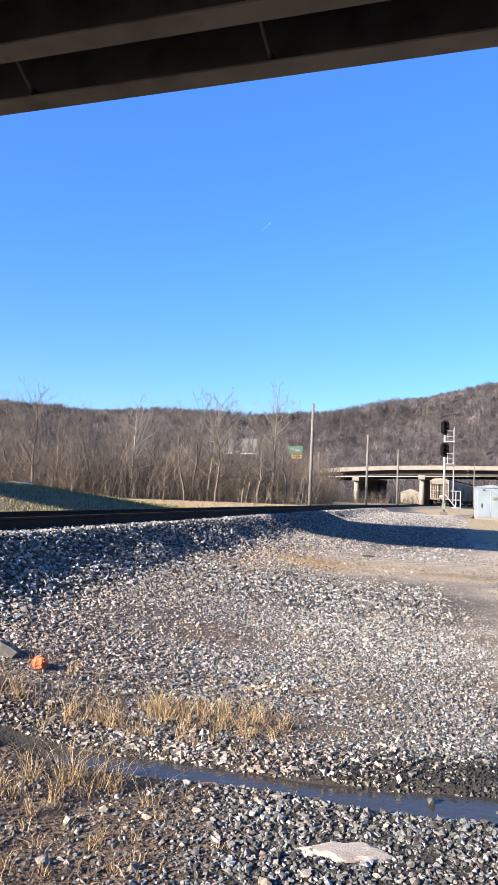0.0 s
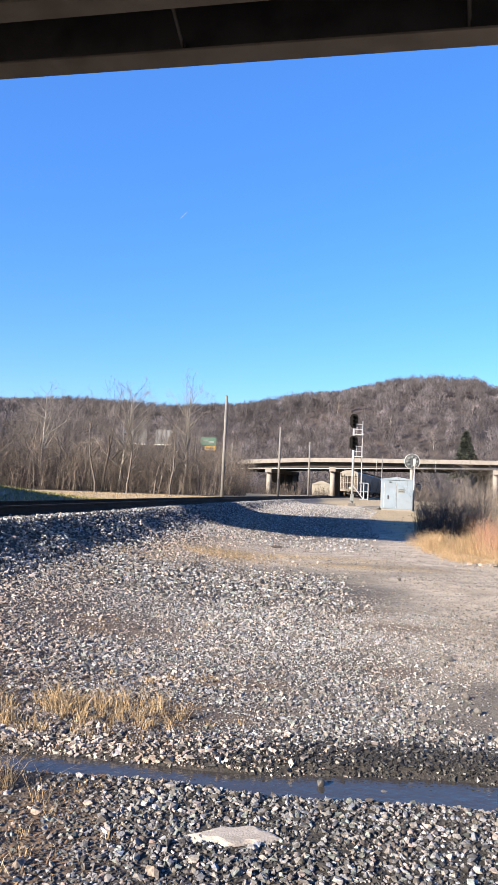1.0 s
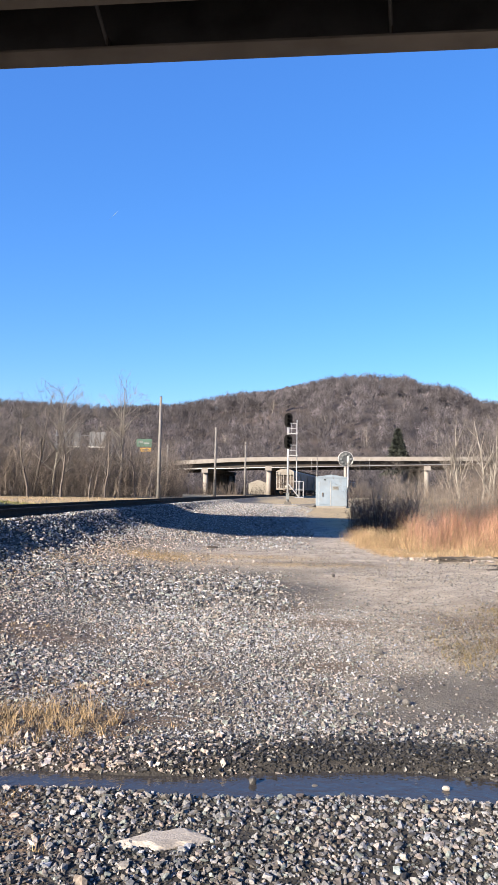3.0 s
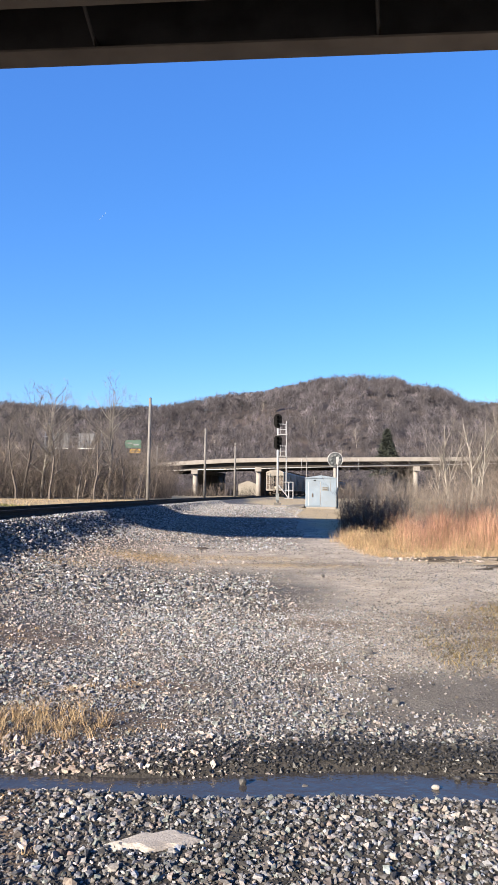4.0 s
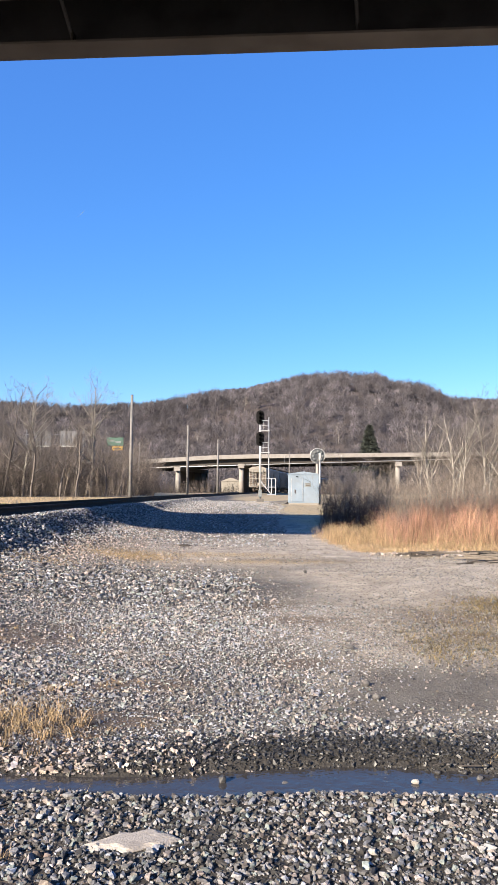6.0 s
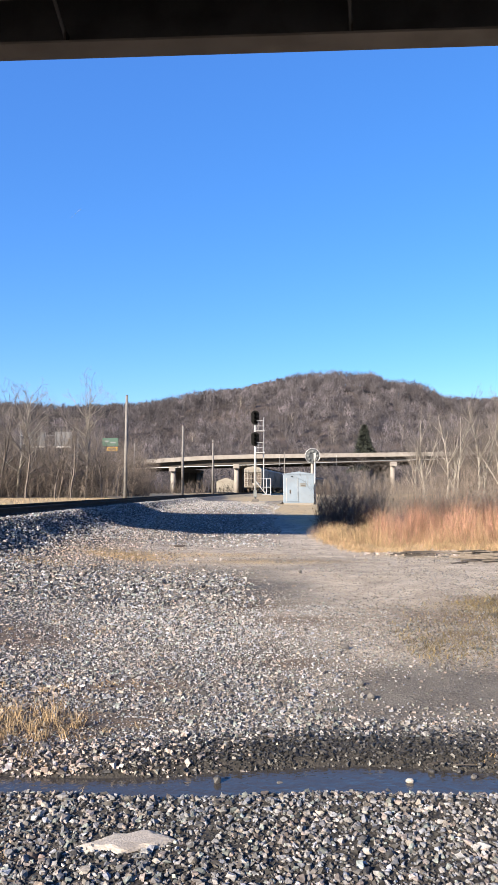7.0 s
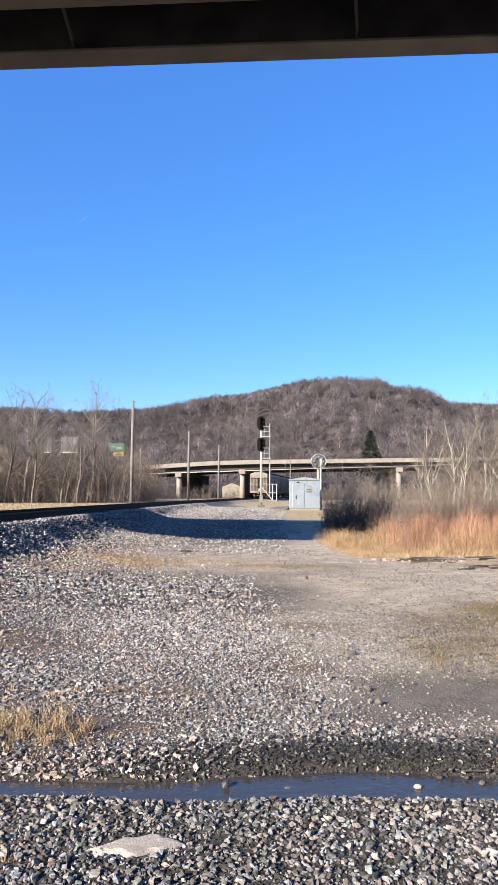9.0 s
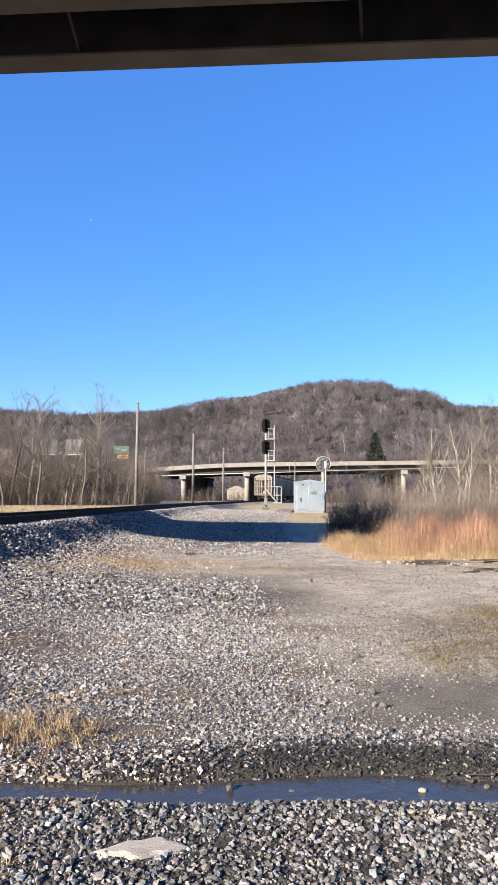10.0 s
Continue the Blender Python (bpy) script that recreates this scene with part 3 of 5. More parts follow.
# ---------------------------------------------------------------- far bridge
def far_bridge():
    fb = thing("highway_overpass", "long pale concrete highway overpass on columned piers across the valley", "bridge", pose(0, 185, 0, 0, 0, 2.0), kind="structure")
    def top(x):
        return 9.85 + 0.016 * x - 1.15 * (min(max(-x, 0), 30) / 28) ** 2

    WIDE = 32
    n = 28
    for y0, y1, za, zb, nm, mt in ((0, WIDE, -0.35, 0.0, "deck", M["concrete"]), (0, 0.3, 0.0, 0.68, "parapet", M["concrete"]), (WIDE - 0.3, WIDE, 0.0, 0.95, "parapet", M["concrete"])):
        bm = B()
        for i in range(n):
            xa, xb = -110 + i * 11, -110 + (i + 1) * 11
            vs = [bm.verts.new((x, y, top(x) + z)) for x in (xa, xb) for y in (y0, y1) for z in (za, zb)]
            for f in ((0, 1, 3, 2), (4, 6, 7, 5), (0, 4, 5, 1), (2, 3, 7, 6), (1, 5, 7, 3), (0, 2, 6, 4)):
                bm.faces.new([vs[j] for j in f])
        bmesh.ops.remove_doubles(bm, verts=bm.verts[:], dist=0.001)
        bmesh.ops.recalc_face_normals(bm, faces=bm.faces[:])
        part(nm, bm, mt, fb)
    for y in (1.5, 5.4, 9.3, 13.2, 17.1, 21, 24.9, 28.8, 31):
        bm = B()
        for i in range(n):
            xa, xb = -110 + i * 11, -110 + (i + 1) * 11
            pr = girder_profile(1.35, 0.45)
            a = [bm.verts.new((xa, y + u, top(xa) - 1.7 + v)) for u, v in pr]
            b = [bm.verts.new((xb, y + u, top(xb) - 1.7 + v)) for u, v in pr]
            for j in range(len(pr)):
                bm.faces.new((a[j], a[(j + 1) % len(pr)], b[(j + 1) % len(pr)], b[j]))
        bmesh.ops.recalc_face_normals(bm, faces=bm.faces[:])
        # the dark colour carries the shade below the deck overhang
        part("girder", bm, M["girder_dark_shade"], fb)
    for x, skew in ((-58, 6.3), (-19.5, 6.3), (-3.4, 6.3), (36.7, 1.0), (74, 1.0)):
        zt = top(x) - 1.72
        turn = Matrix.Rotation(-math.atan2(skew, WIDE), 3, "Z")
        mid = (x + skew / 2, WIDE / 2 + 0.3)
        # cap, rear columns and wall are coloured dark for the deck's shade
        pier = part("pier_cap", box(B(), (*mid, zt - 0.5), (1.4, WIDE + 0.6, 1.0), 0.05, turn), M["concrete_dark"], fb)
        # pale end piece added so the pier front looks sunlit
        part("cap_lit_end", box(B(), (x, 0.0, zt - 0.5), (1.6, 0.7, 1.12), 0.05), M["concrete"], pier)
        for f in (0.02, 0.26, 0.5, 0.74, 0.98):
            xx, yy = x + skew * f, 0.5 + WIDE * f
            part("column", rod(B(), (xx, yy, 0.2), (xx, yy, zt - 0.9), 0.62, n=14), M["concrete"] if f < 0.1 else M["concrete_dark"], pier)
        part("pier_wall", box(B(), (mid[0], mid[1] + 1.0, zt / 2 - 0.4), (0.7, WIDE - 3, zt - 0.6), 0.04, turn), M["girder_dark_shade"], pier)
    part("drain_pipe", rod(B(), (-40, -0.25, top(-40) - 1.35), (60, -0.25, top(60) - 0.95), 0.09, n=8), M["galv"], fb)
    for k in range(11):
        x = -41 + 1.2 * k
        part("railing_post", box(B(), (x, 0.2, 7.7 + 0.10 * (x + 41)), (0.5, 0.25, 1.0), 0.02), M["white"], fb)
    part("railing_bar", rod(B(), (-42, 0.2, 7.2), (-28, 0.2, 8.6), 0.12, n=6), M["concrete"], fb)
    for x in (7.5, 22, 48):
        part("lamp_bracket", rod(B(), (x, -0.3, top(x) - 2.4), (x, -0.3, top(x) + 0.2), 0.04, n=6), M["galv"], fb)


far_bridge()

# ---------------------------------------------------------------- railway track
def track():
    tr = thing("railway_track", "single curving railway track with dark rails on grey ballast", "railway", kind="structure")
    ys = np.concatenate([np.arange(-60, 0, 6.0), np.arange(0, 260, 2.5)])
    for side in (-0.75, 0.75):
        prof = [(-0.07, -0.19), (0.07, -0.19), (0.07, -0.165), (0.012, -0.14), (0.012, -0.045), (0.036, -0.035), (0.036, -0.005), (0.028, 0), (-0.028, 0), (-0.036, -0.005), (-0.036, -0.035), (-0.012, -0.045), (-0.012, -0.14), (-0.07, -0.165)]
        bm = B()
        prev = None
        for y in ys:
            xc = float(track_x(y))
            ring = [bm.verts.new((xc + side + u, y, RAIL_Z + v)) for u, v in prof]
            if prev:
                for j in range(len(prof)):
                    bm.faces.new((prev[j], prev[(j + 1) % len(prof)], ring[(j + 1) % len(prof)], ring[j]))
            prev = ring
        bmesh.ops.recalc_face_normals(bm, faces=bm.faces[:])
        part("rail", bm, M["rail"], tr)
    return tr


TRACK = track()

# ---------------------------------------------------------------- freight train
def hopper_car():
    car = thing("hopper_car", "grey covered hopper freight car with ladders and end platform", "railcar", group="hopper cars of the freight train")
    levels = [(1.12, 1.40, 4.75), (1.5, 1.47, 4.62), (2.1, 1.53, 4.60), (2.7, 1.56, 4.78), (3.15, 1.57, 5.10), (3.52, 1.57, 5.52), (3.56, 1.57, 5.76), (4.0, 1.54, 5.76), (4.12, 1.50, 5.76)]
    bm = B()
    prev = None
    for z, w, l in levels:
        c = 0.10
        pts = [(-w + c, -l), (w - c, -l), (w, -l + c), (w, l - c), (w - c, l), (-w + c, l), (-w, l - c), (-w, -l + c)]
        ring = [bm.verts.new((x, y, z)) for x, y in pts]
        if prev:
            for j in range(8):
                bm.faces.new((prev[j], prev[(j + 1) % 8], ring[(j + 1) % 8], ring[j]))
        else:
            bm.faces.new(ring[::-1])
        prev = ring
    bm.faces.new(prev)
    part("body", bm, M["hopper"], car)
    roof = [(-1.56, 4.09)] + [(1.56 * math.sin(a), 4.12 + 0.46 * math.cos(a) ** 1.2) for a in np.linspace(-1.45, 1.45, 13)] + [(1.56, 4.09)]
    part("roof", prism(B(), roof, -5.8, 5.8, "xz"), M["hopper"], car)
    for x in (-1.5, 1.5):
        part("side_sill", box(B(), (x, 0, 1.06), (0.10, 11.7, 0.22), 0.01), M["hopper"], car)
        part("top_chord", box(B(), (x * 1.035, 0, 4.10), (0.09, 11.66, 0.13), 0.01), M["hopper_pale"], car)
        for k in range(6):
            y = -4.2 + 1.68 * k
            part("side_post", box(B(), (x * 1.03, y, 2.5), (0.05, 0.06, 2.7), 0.006), M["hopper"], car)
    for y in (-1.9, 1.9):
        bm = B()
        a = [bm.verts.new(v) for v in ((-1.35, y - 1.7, 1.12), (1.35, y - 1.7, 1.12), (1.35, y + 1.7, 1.12), (-1.35, y + 1.7, 1.12))]
        b = [bm.verts.new(v) for v in ((-0.5, y - 0.35, 0.36), (0.5, y - 0.35, 0.36), (0.5, y + 0.35, 0.36), (-0.5, y + 0.35, 0.36))]
        for j in range(4):
            bm.faces.new((a[j], a[(j + 1) % 4], b[(j + 1) % 4], b[j]))
        bm.faces.new(b)
        bm.faces.new(a[::-1])
        bmesh.ops.recalc_face_normals(bm, faces=bm.faces[:])
        part("hopper_chute", bm, M["hopper"], car)
    for k in range(5):
        part("roof_hatch", rod(B(), (0, -4.4 + 2.2 * k, 4.5), (0, -4.4 + 2.2 * k, 4.66), 0.34, 0.3, 14), M["hopper_pale"], car)
    for x in (-0.75, 0.75):
        wk = part("roof_walkway", box(B(), (x, 0, 4.74), (0.5, 11.9, 0.05)), M["steel_dark"], car)
        for k in range(8):
            part("walkway_bracket", box(B(), (x, -5.6 + 1.6 * k, 4.6), (0.4, 0.05, 0.3)), M["steel_dark"], wk)
    for s in (-1, 1):
        e = 5.95 * s
        part("end_platform", box(B(), (0, 5.45 * s, 1.08), (3.0, 1.25, 0.10), 0.01), M["hopper"], car)
        part("draft_sill", box(B(), (0, 5.5 * s, 0.86), (0.45, 1.5, 0.36), 0.02), M["steel_dark"], car)
        # added dark plate, stands in for shade in the end recess
        part("recess_shade", box(B(), (0, 5.2 * s, 2.4), (2.95, 0.05, 2.5), 0.01), M["steel_dark"], car)
        part("end_beam", box(B(), (0, e, 1.02), (3.05, 0.10, 0.28), 0.01), M["hopper"], car)
        part("slope_tank", rod(B(), (-0.1, 5.25 * s, 1.42), (1.0, 5.25 * s, 1.42), 0.28, n=16), M["hopper_pale"], car)
        for x in (-1.5, 1.5):
            part("corner_post", box(B(), (x, e - 0.05 * s, 2.6), (0.08, 0.09, 3.0)), M["hopper_pale"], car)
        for x0, x1 in ((-1.5, -0.95), (0.95, 1.5)):
            ld = part("end_ladder", box(B(), (x0 if x0 > 0 else x1, e - 0.02 * s, 2.55), (0.07, 0.07, 2.95)), M["hopper_pale"], car)
            for k in range(7):
                part("rung", box(B(), ((x0 + x1) / 2, e - 0.02 * s, 1.35 + 0.4 * k), (0.5, 0.03, 0.03)), M["hopper_pale"], ld)
        for x in (-0.72, -0.35):
            part("brake_post", box(B(), (x, 5.6 * s, 2.4), (0.10, 0.16, 2.5), 0.01), M["hopper_pale"], car)
        part("crossover_rail", box(B(), (0, e - 0.02 * s, 2.42), (2.9, 0.04, 0.04)), M["hopper_pale"], car)
        bm = B()
        ring = [(0.30 * math.cos(a), 0.30 * math.sin(a)) for a in np.linspace(0, 2 * math.pi, 17)]
        for (u, v), (p, q) in zip(ring[:-1], ring[1:]):
            rod(bm, (-0.62 + u, e, 1.95 + v), (-0.62 + p, e, 1.95 + q), 0.025, n=6)
        for k in range(3):
            a = k * math.pi / 3
            rod(bm, (-0.62 - 0.3 * math.cos(a), e, 1.95 - 0.3 * math.sin(a)), (-0.62 + 0.3 * math.cos(a), e, 1.95 + 0.3 * math.sin(a)), 0.018, n=6)
        part("handbrake_wheel", bm, M["steel_dark"], car, "rusty spoked handbrake wheel")
        bm = box(B(), (0, 6.12 * s, 0.86), (0.26, 0.36, 0.28), 0.04)
        box(bm, (0.09, 6.27 * s, 0.86), (0.14, 0.12, 0.3), 0.03)
        part("coupler", bm, M["steel_dark"], car)
        tk = part("truck", box(B(), (0, 4.35 * s, 0.55), (2.2, 0.4, 0.28), 0.03), M["steel_dark"], car)
        for x in (-1.0, 1.0):
            prof = [(-1.15, 0.62), (-0.95, 0.72), (-0.4, 0.74), (0.4, 0.74), (0.95, 0.72), (1.15, 0.62), (1.1, 0.40), (0.75, 0.42), (0.35, 0.22), (-0.35, 0.22), (-0.75, 0.42), (-1.1, 0.40)]
            part("side_frame", prism(B(), [(4.35 * s + u, v) for u, v in prof], x - 0.06, x + 0.06, "yz"), M["steel_dark"], tk)
            for dy in (-0.87, 0.87):
                bm = B()
                xw = x * 0.75
                for r, w0, w1 in ((0.42, -0.065, 0.065), (0.455, -0.075 if x > 0 else 0.04, -0.04 if x > 0 else 0.075)):
                    rod(bm, (xw + w0, 4.35 * s + dy, 0.42), (xw + w1, 4.35 * s + dy, 0.42), r, n=22)
                part("wheel", bm, M["steel_dark"], tk)
        for dy in (-0.87, 0.87):
            part("axle", rod(B(), (-1.1, 4.35 * s + dy, 0.42), (1.1, 4.35 * s + dy, 0.42), 0.08, n=10), M["steel_dark"], tk)
    # marks on the side, too worn to read
    for k, (y, z, w, h) in enumerate(((-3.4, 2.75, 0.9, 0.2), (-3.4, 2.35, 1.0, 0.22), (-3.1, 1.75, 0.4, 0.14), (3.6, 1.6, 0.35, 0.14))):
        part("stencil_mark", box(B(), (1.60, y, z), (0.012, w, h)), M["steel_dark"], car)
    return car


FIRST_Y, COUPLED = 130.0, 12.6


def train():
    first = hopper_car()
    y = FIRST_Y + COUPLED / 2
    for k in range(11):
        x, slope = float(track_x(y)), 2 * 4.6e-4 * y
        m = pose(x, y, RAIL_Z, 0, 0, -math.degrees(math.atan(slope)))
        if k == 0:
            first.matrix_world = m
        else:
            copy_thing(first, m)
        y += COUPLED * math.cos(math.atan(slope))


train()

# ---------------------------------------------------------------- signal, cabinet, old disc signal, poles
def ground_at(x, y):
    return float(height(np.array(x), np.array(y)))


def signal_mast():
    x, y = 0.40, 52.0
    z = ground_at(x, y)
    s = thing("railway_signal", "silver signal mast with two black three-lamp heads and a ladder", "railway signal", pose(x, y, z))
    h = 7.16 - z
    part("base", box(B(), (0, 0, 0.1), (0.5, 0.5, 0.4), 0.03), M["concrete_dark"], s)
    part("mast", rod(B(), (0, 0, 0.3), (0, 0, h - 0.35), 0.085, 0.075, 14), M["galv"], s)
    part("junction_box", box(B(), (0, -0.12, 0.7), (0.24, 0.2, 0.5), 0.02), M["disc"], s)
    for zc in (h - 0.40, h - 1.93):
        bm = B()
        ring = [(0.29 * math.cos(a), 0.29 * math.sin(a) + (0.22 if math.sin(a) > 0 else -0.22)) for a in np.linspace(0, 2 * math.pi, 29)[:-1]]
        prism(bm, [(u, zc + v) for u, v in ring], -0.16, -0.12, "xz")
        hd = part("signal_head", bm, M["black"], s, "matt black oval signal head")
        part("lamp_housing", box(B(), (0, -0.02, zc), (0.32, 0.2, 0.86), 0.04), M["black"], hd)
        for k in (-1, 0, 1):
            bm = B()
            for a0, a1 in zip(np.linspace(-0.5, math.pi + 0.5, 11)[:-1], np.linspace(-0.5, math.pi + 0.5, 11)[1:]):
                for r in (0.115,):
                    vs = [bm.verts.new((r * math.cos(a), d, zc + 0.27 * k + r * math.sin(a))) for a, d in ((a0, -0.16), (a1, -0.16), (a1, -0.42), (a0, -0.42))]
                    bm.faces.new(vs)
            bmesh.ops.remove_doubles(bm, verts=bm.verts[:], dist=0.001)
            bmesh.ops.solidify(bm, geom=bm.faces[:], thickness=0.012)
            part("visor", bm, M["black"], hd)
            part("lens", rod(B(), (0, -0.165, zc + 0.27 * k), (0, -0.18, zc + 0.27 * k), 0.1, n=14), M["black"], hd)
    lx = 0.62
    ld = part("ladder", rod(B(), (lx - 0.0, 0.05, 0.9), (lx - 0.0, 0.05, h - 0.35), 0.022, n=6), M["galv"], s)
    part("ladder_stile", rod(B(), (lx - 0.02, 0.42, 0.9), (lx - 0.02, 0.42, h - 0.35), 0.022, n=6), M["galv"], ld)
    for k in range(18):
        part("rung", rod(B(), (lx, 0.05, 1.1 + 0.28 * k), (lx - 0.02, 0.42, 1.1 + 0.28 * k), 0.014, n=5), M["galv"], ld)
    for zc in (h - 1.35, h - 2.9):
        cage = part("service_platform", box(B(), (0.36, -0.05, zc), (0.62, 0.5, 0.05)), M["galv"], s)
        for px in (0.2, 0.55):
            part("guard_post", rod(B(), (px, -0.28, zc), (px, -0.28, zc + 0.75), 0.017, n=6), M["galv"], cage)
        for dz in (0.35, 0.72):
            part("guard_rail", rod(B(), (0.1, -0.28, zc + dz), (0.62, -0.28, zc + dz), 0.017, n=6), M["galv"], cage)
            part("guard_rail", rod(B(), (0.1, -0.1, zc + dz), (0.62, -0.1, zc + dz), 0.014, n=6), M["galv"], cage)
    fr = part("step_frame", rod(B(), (0.05, -0.1, 1.55), (0.8, -0.1, 0.62), 0.045, n=6), M["galv"], s)
    for a, b in (((0.5, 0.62), (1.1, 0.62)), ((0.5, 1.15), (1.1, 1.15)), ((0.45, 1.75), (1.1, 1.75)), ((1.1, 0.62), (1.1, 1.75)), ((0.8, 0.62), (0.8, 1.75))):
        part("frame_tube", rod(B(), (a[0], -0.1, a[1]), (b[0], -0.1, b[1]), 0.035, n=6), M["galv"], fr)


signal_mast()


def cabinet():
    x, y = 3.27, 48.9
    z = ground_at(x, y)
    c = thing("equipment_cabinet", "silver aluminium trackside equipment cabinet with pitched lid", "cabinet", pose(x, y, z, 0, 0, -4))
    w, d, h = 2.02, 1.7, 1.86
    part("plinth", box(B(), (0, 0, -0.05), (w - 0.06, d - 0.06, 0.3)), M["concrete"], c)
    part("body", box(B(), (0, 0, 0.1 + h / 2), (w, d, h), 0.02), M["cabinet"], c)
    part("roof", prism(B(), [(-w / 2 - 0.05, 1.95), (w / 2 + 0.05, 1.95), (w / 2 + 0.05, 2.0), (0, 2.16), (-w / 2 - 0.05, 2.0)], -d / 2 - 0.06, d / 2 + 0.06, "xz"), M["cabinet"], c)
    dr = part("door", box(B(), (-0.42, -d / 2 - 0.012, 0.95), (0.72, 0.02, 1.5), 0.006), M["cabinet"], c)
    part("handle", box(B(), (-0.55, -d / 2 - 0.04, 0.85), (0.07, 0.05, 0.24), 0.01), M["steel_dark"], dr)
    for px in (-0.8, -0.04):
        part("door_edge", box(B(), (px, -d / 2 - 0.016, 0.95), (0.025, 0.03, 1.56)), M["galv"], c)
    part("louvre", box(B(), (-0.42, -d / 2 - 0.03, 1.82), (0.12, 0.04, 0.06), 0.006), M["black"], c)
    pl = part("notice_plate", box(B(), (0.28, -d / 2 - 0.012, 1.28), (0.42, 0.012, 0.26), 0.004), M["disc"], c)
    for k in range(2):
        part("lettering_bar", box(B(), (0.28, -d / 2 - 0.024, 1.34 - 0.1 * k), (0.3 - 0.05 * k, 0.008, 0.045)), M["steel_dark"], pl)


cabinet()


def disc_signal():
    x, y = 4.42, 51.5
    z = ground_at(x, y)
    s = thing("disc_signal", "grey round disc signal on a post beside the cabinet", "railway signal", pose(x, y, z))
    hc = 4.02 - z + 0.0
    part("post", rod(B(), (0, 0, -0.1), (0, 0, hc - 0.3), 0.12, 0.11, 12), M["concrete"], s)
    part("conduit", rod(B(), (0.16, -0.2, 0.0), (0.16, -0.2, hc - 0.15), 0.05, n=8), M["galv"], s)
    dk = part("disc", rod(B(), (0, -0.18, hc), (0, -0.13, hc), 0.52, n=40), M["disc_face"], s, "dark weathered grey disc face")
    bm = B()
    for a0, a1 in zip(np.linspace(0, 2 * math.pi, 33)[:-1], np.linspace(0, 2 * math.pi, 33)[1:]):
        rod(bm, (0.52 * math.cos(a0), -0.17, hc + 0.52 * math.sin(a0)), (0.52 * math.cos(a1), -0.17, hc + 0.52 * math.sin(a1)), 0.018, n=6)
    part("rim", bm, M["galv"], dk)
    for k in range(8):
        a = k * math.pi / 4
        part("lamp", rod(B(), (0.33 * math.cos(a), -0.30, hc + 0.33 * math.sin(a)), (0.33 * math.cos(a), -0.16, hc + 0.33 * math.sin(a)), 0.075, n=12), M["disc"], dk)
    part("bracket", box(B(), (0.16, -0.22, hc - 0.05), (0.16, 0.14, 0.5), 0.02), M["galv"], dk)


disc_signal()


def utility_pole(x, y, top, r, label, arm=False):
    z = ground_at(x, y)
    p = thing("utility_pole", label, "utility pole", pose(x, y, z), group="wooden poles beside the track")
    part("shaft", rod(B(), (0, 0, -0.2), (0.06, 0, top - z), r, r * 0.72, 12), M["pole_wood"], p)
    part("cap", rod(B(), (0.06, 0, top - z), (0.06, 0, top - z + 0.06), r * 0.8, r * 0.5, 10), M["steel_dark"], p)
    if arm:
        part("insulator_bracket", box(B(), (0.06, -0.14, top - z - 0.5), (0.5, 0.1, 0.1), 0.01), M["steel_dark"], p)


utility_pole(-11.55, 68, 10.4, 0.17, "tall bare silvered wooden pole with a dark cap")
utility_pole(-9.2, 100, 10.4, 0.19, "bare silvered wooden pole beside the far track")
utility_pole(-6.72, 133, 10.7, 0.2, "weathered wooden pole with a small bracket", True)
utility_pole(5.3, 112, 7.4, 0.09, "thin pale post standing behind the cabinet")
utility_pole(-17.4, 110, 8.6, 0.14, "thin wooden pole among the brush")

# ---------------------------------------------------------------- highway signs, shed
def sign_gantry():
    g = thing("sign_gantry", "grey highway sign backs with pale light bars above the trees", "road sign", pose(-48.4, 165, 0.7))
    for px in (-3.5, 9.5):
        part("post", rod(B(), (px, 0.6, 0), (px, 0.6, 14.6), 0.2, n=10), M["sign_grey"], g)
    for zz in (11.0, 13.2):
        part("truss_chord", rod(B(), (-4, 0.5, zz), (10, 0.5, zz), 0.1, n=8), M["sign_grey"], g)
    for px, w in ((0.0, 4.4), (6.2, 3.8)):
        pn = part("sign_panel", box(B(), (px, 0.2, 12.3), (w, 0.1, 3.4), 0.02), M["sign_grey"], g)
        part("light_bar", box(B(), (px, -0.6, 10.5), (w, 0.3, 0.22), 0.02), M["white"], pn)
        for k in range(4):
            part("panel_rib", box(B(), (px - w / 2 + 0.3 + k * (w - 0.6) / 3, 0.1, 12.3), (0.1, 0.1, 3.3)), M["sign_grey"], pn)


def green_sign():
    g = thing("highway_sign", "green highway sign with a yellow exit panel", "road sign", pose(-34.6, 180, 0.7))
    for px in (-1.5, 1.5):
        part("post", rod(B(), (px, 0.2, 0), (px, 0.2, 13.5), 0.14, n=8), M["sign_grey"], g)
    pn = part("green_panel", box(B(), (0.2, 0, 12.6), (4.0, 0.1, 2.0), 0.02), M["sign_green"], g)
    for k, w in enumerate((1.1, 1.4)):
        part("lettering_bar", box(B(), (-0.6 + 1.5 * k, -0.07, 12.8 - 0.3 * k), (w, 0.03, 0.4)), M["disc"], pn)
    yp = part("yellow_panel", box(B(), (0.7, -0.1, 10.9), (2.7, 0.1, 1.0), 0.02), M["sign_yellow"], g)
    part("lettering_bar", box(B(), (0.7, -0.17, 10.9), (1.8, 0.03, 0.3)), M["steel_dark"], yp)


def shed():
    s = thing("metal_shed", "low tan metal shed beyond the overpass", "shed", pose(-7.75, 246, 0.76, 0, 0, 0))
    part("wall", box(B(), (0, 0, 1.7), (6.4, 8, 3.6)), M["shed"], s)
    part("roof", prism(B(), [(-3.4, 3.5), (3.4, 3.5), (0.3, 4.7), (-0.3, 4.7)], -4.2, 4.2, "xz"), M["shed"], s)


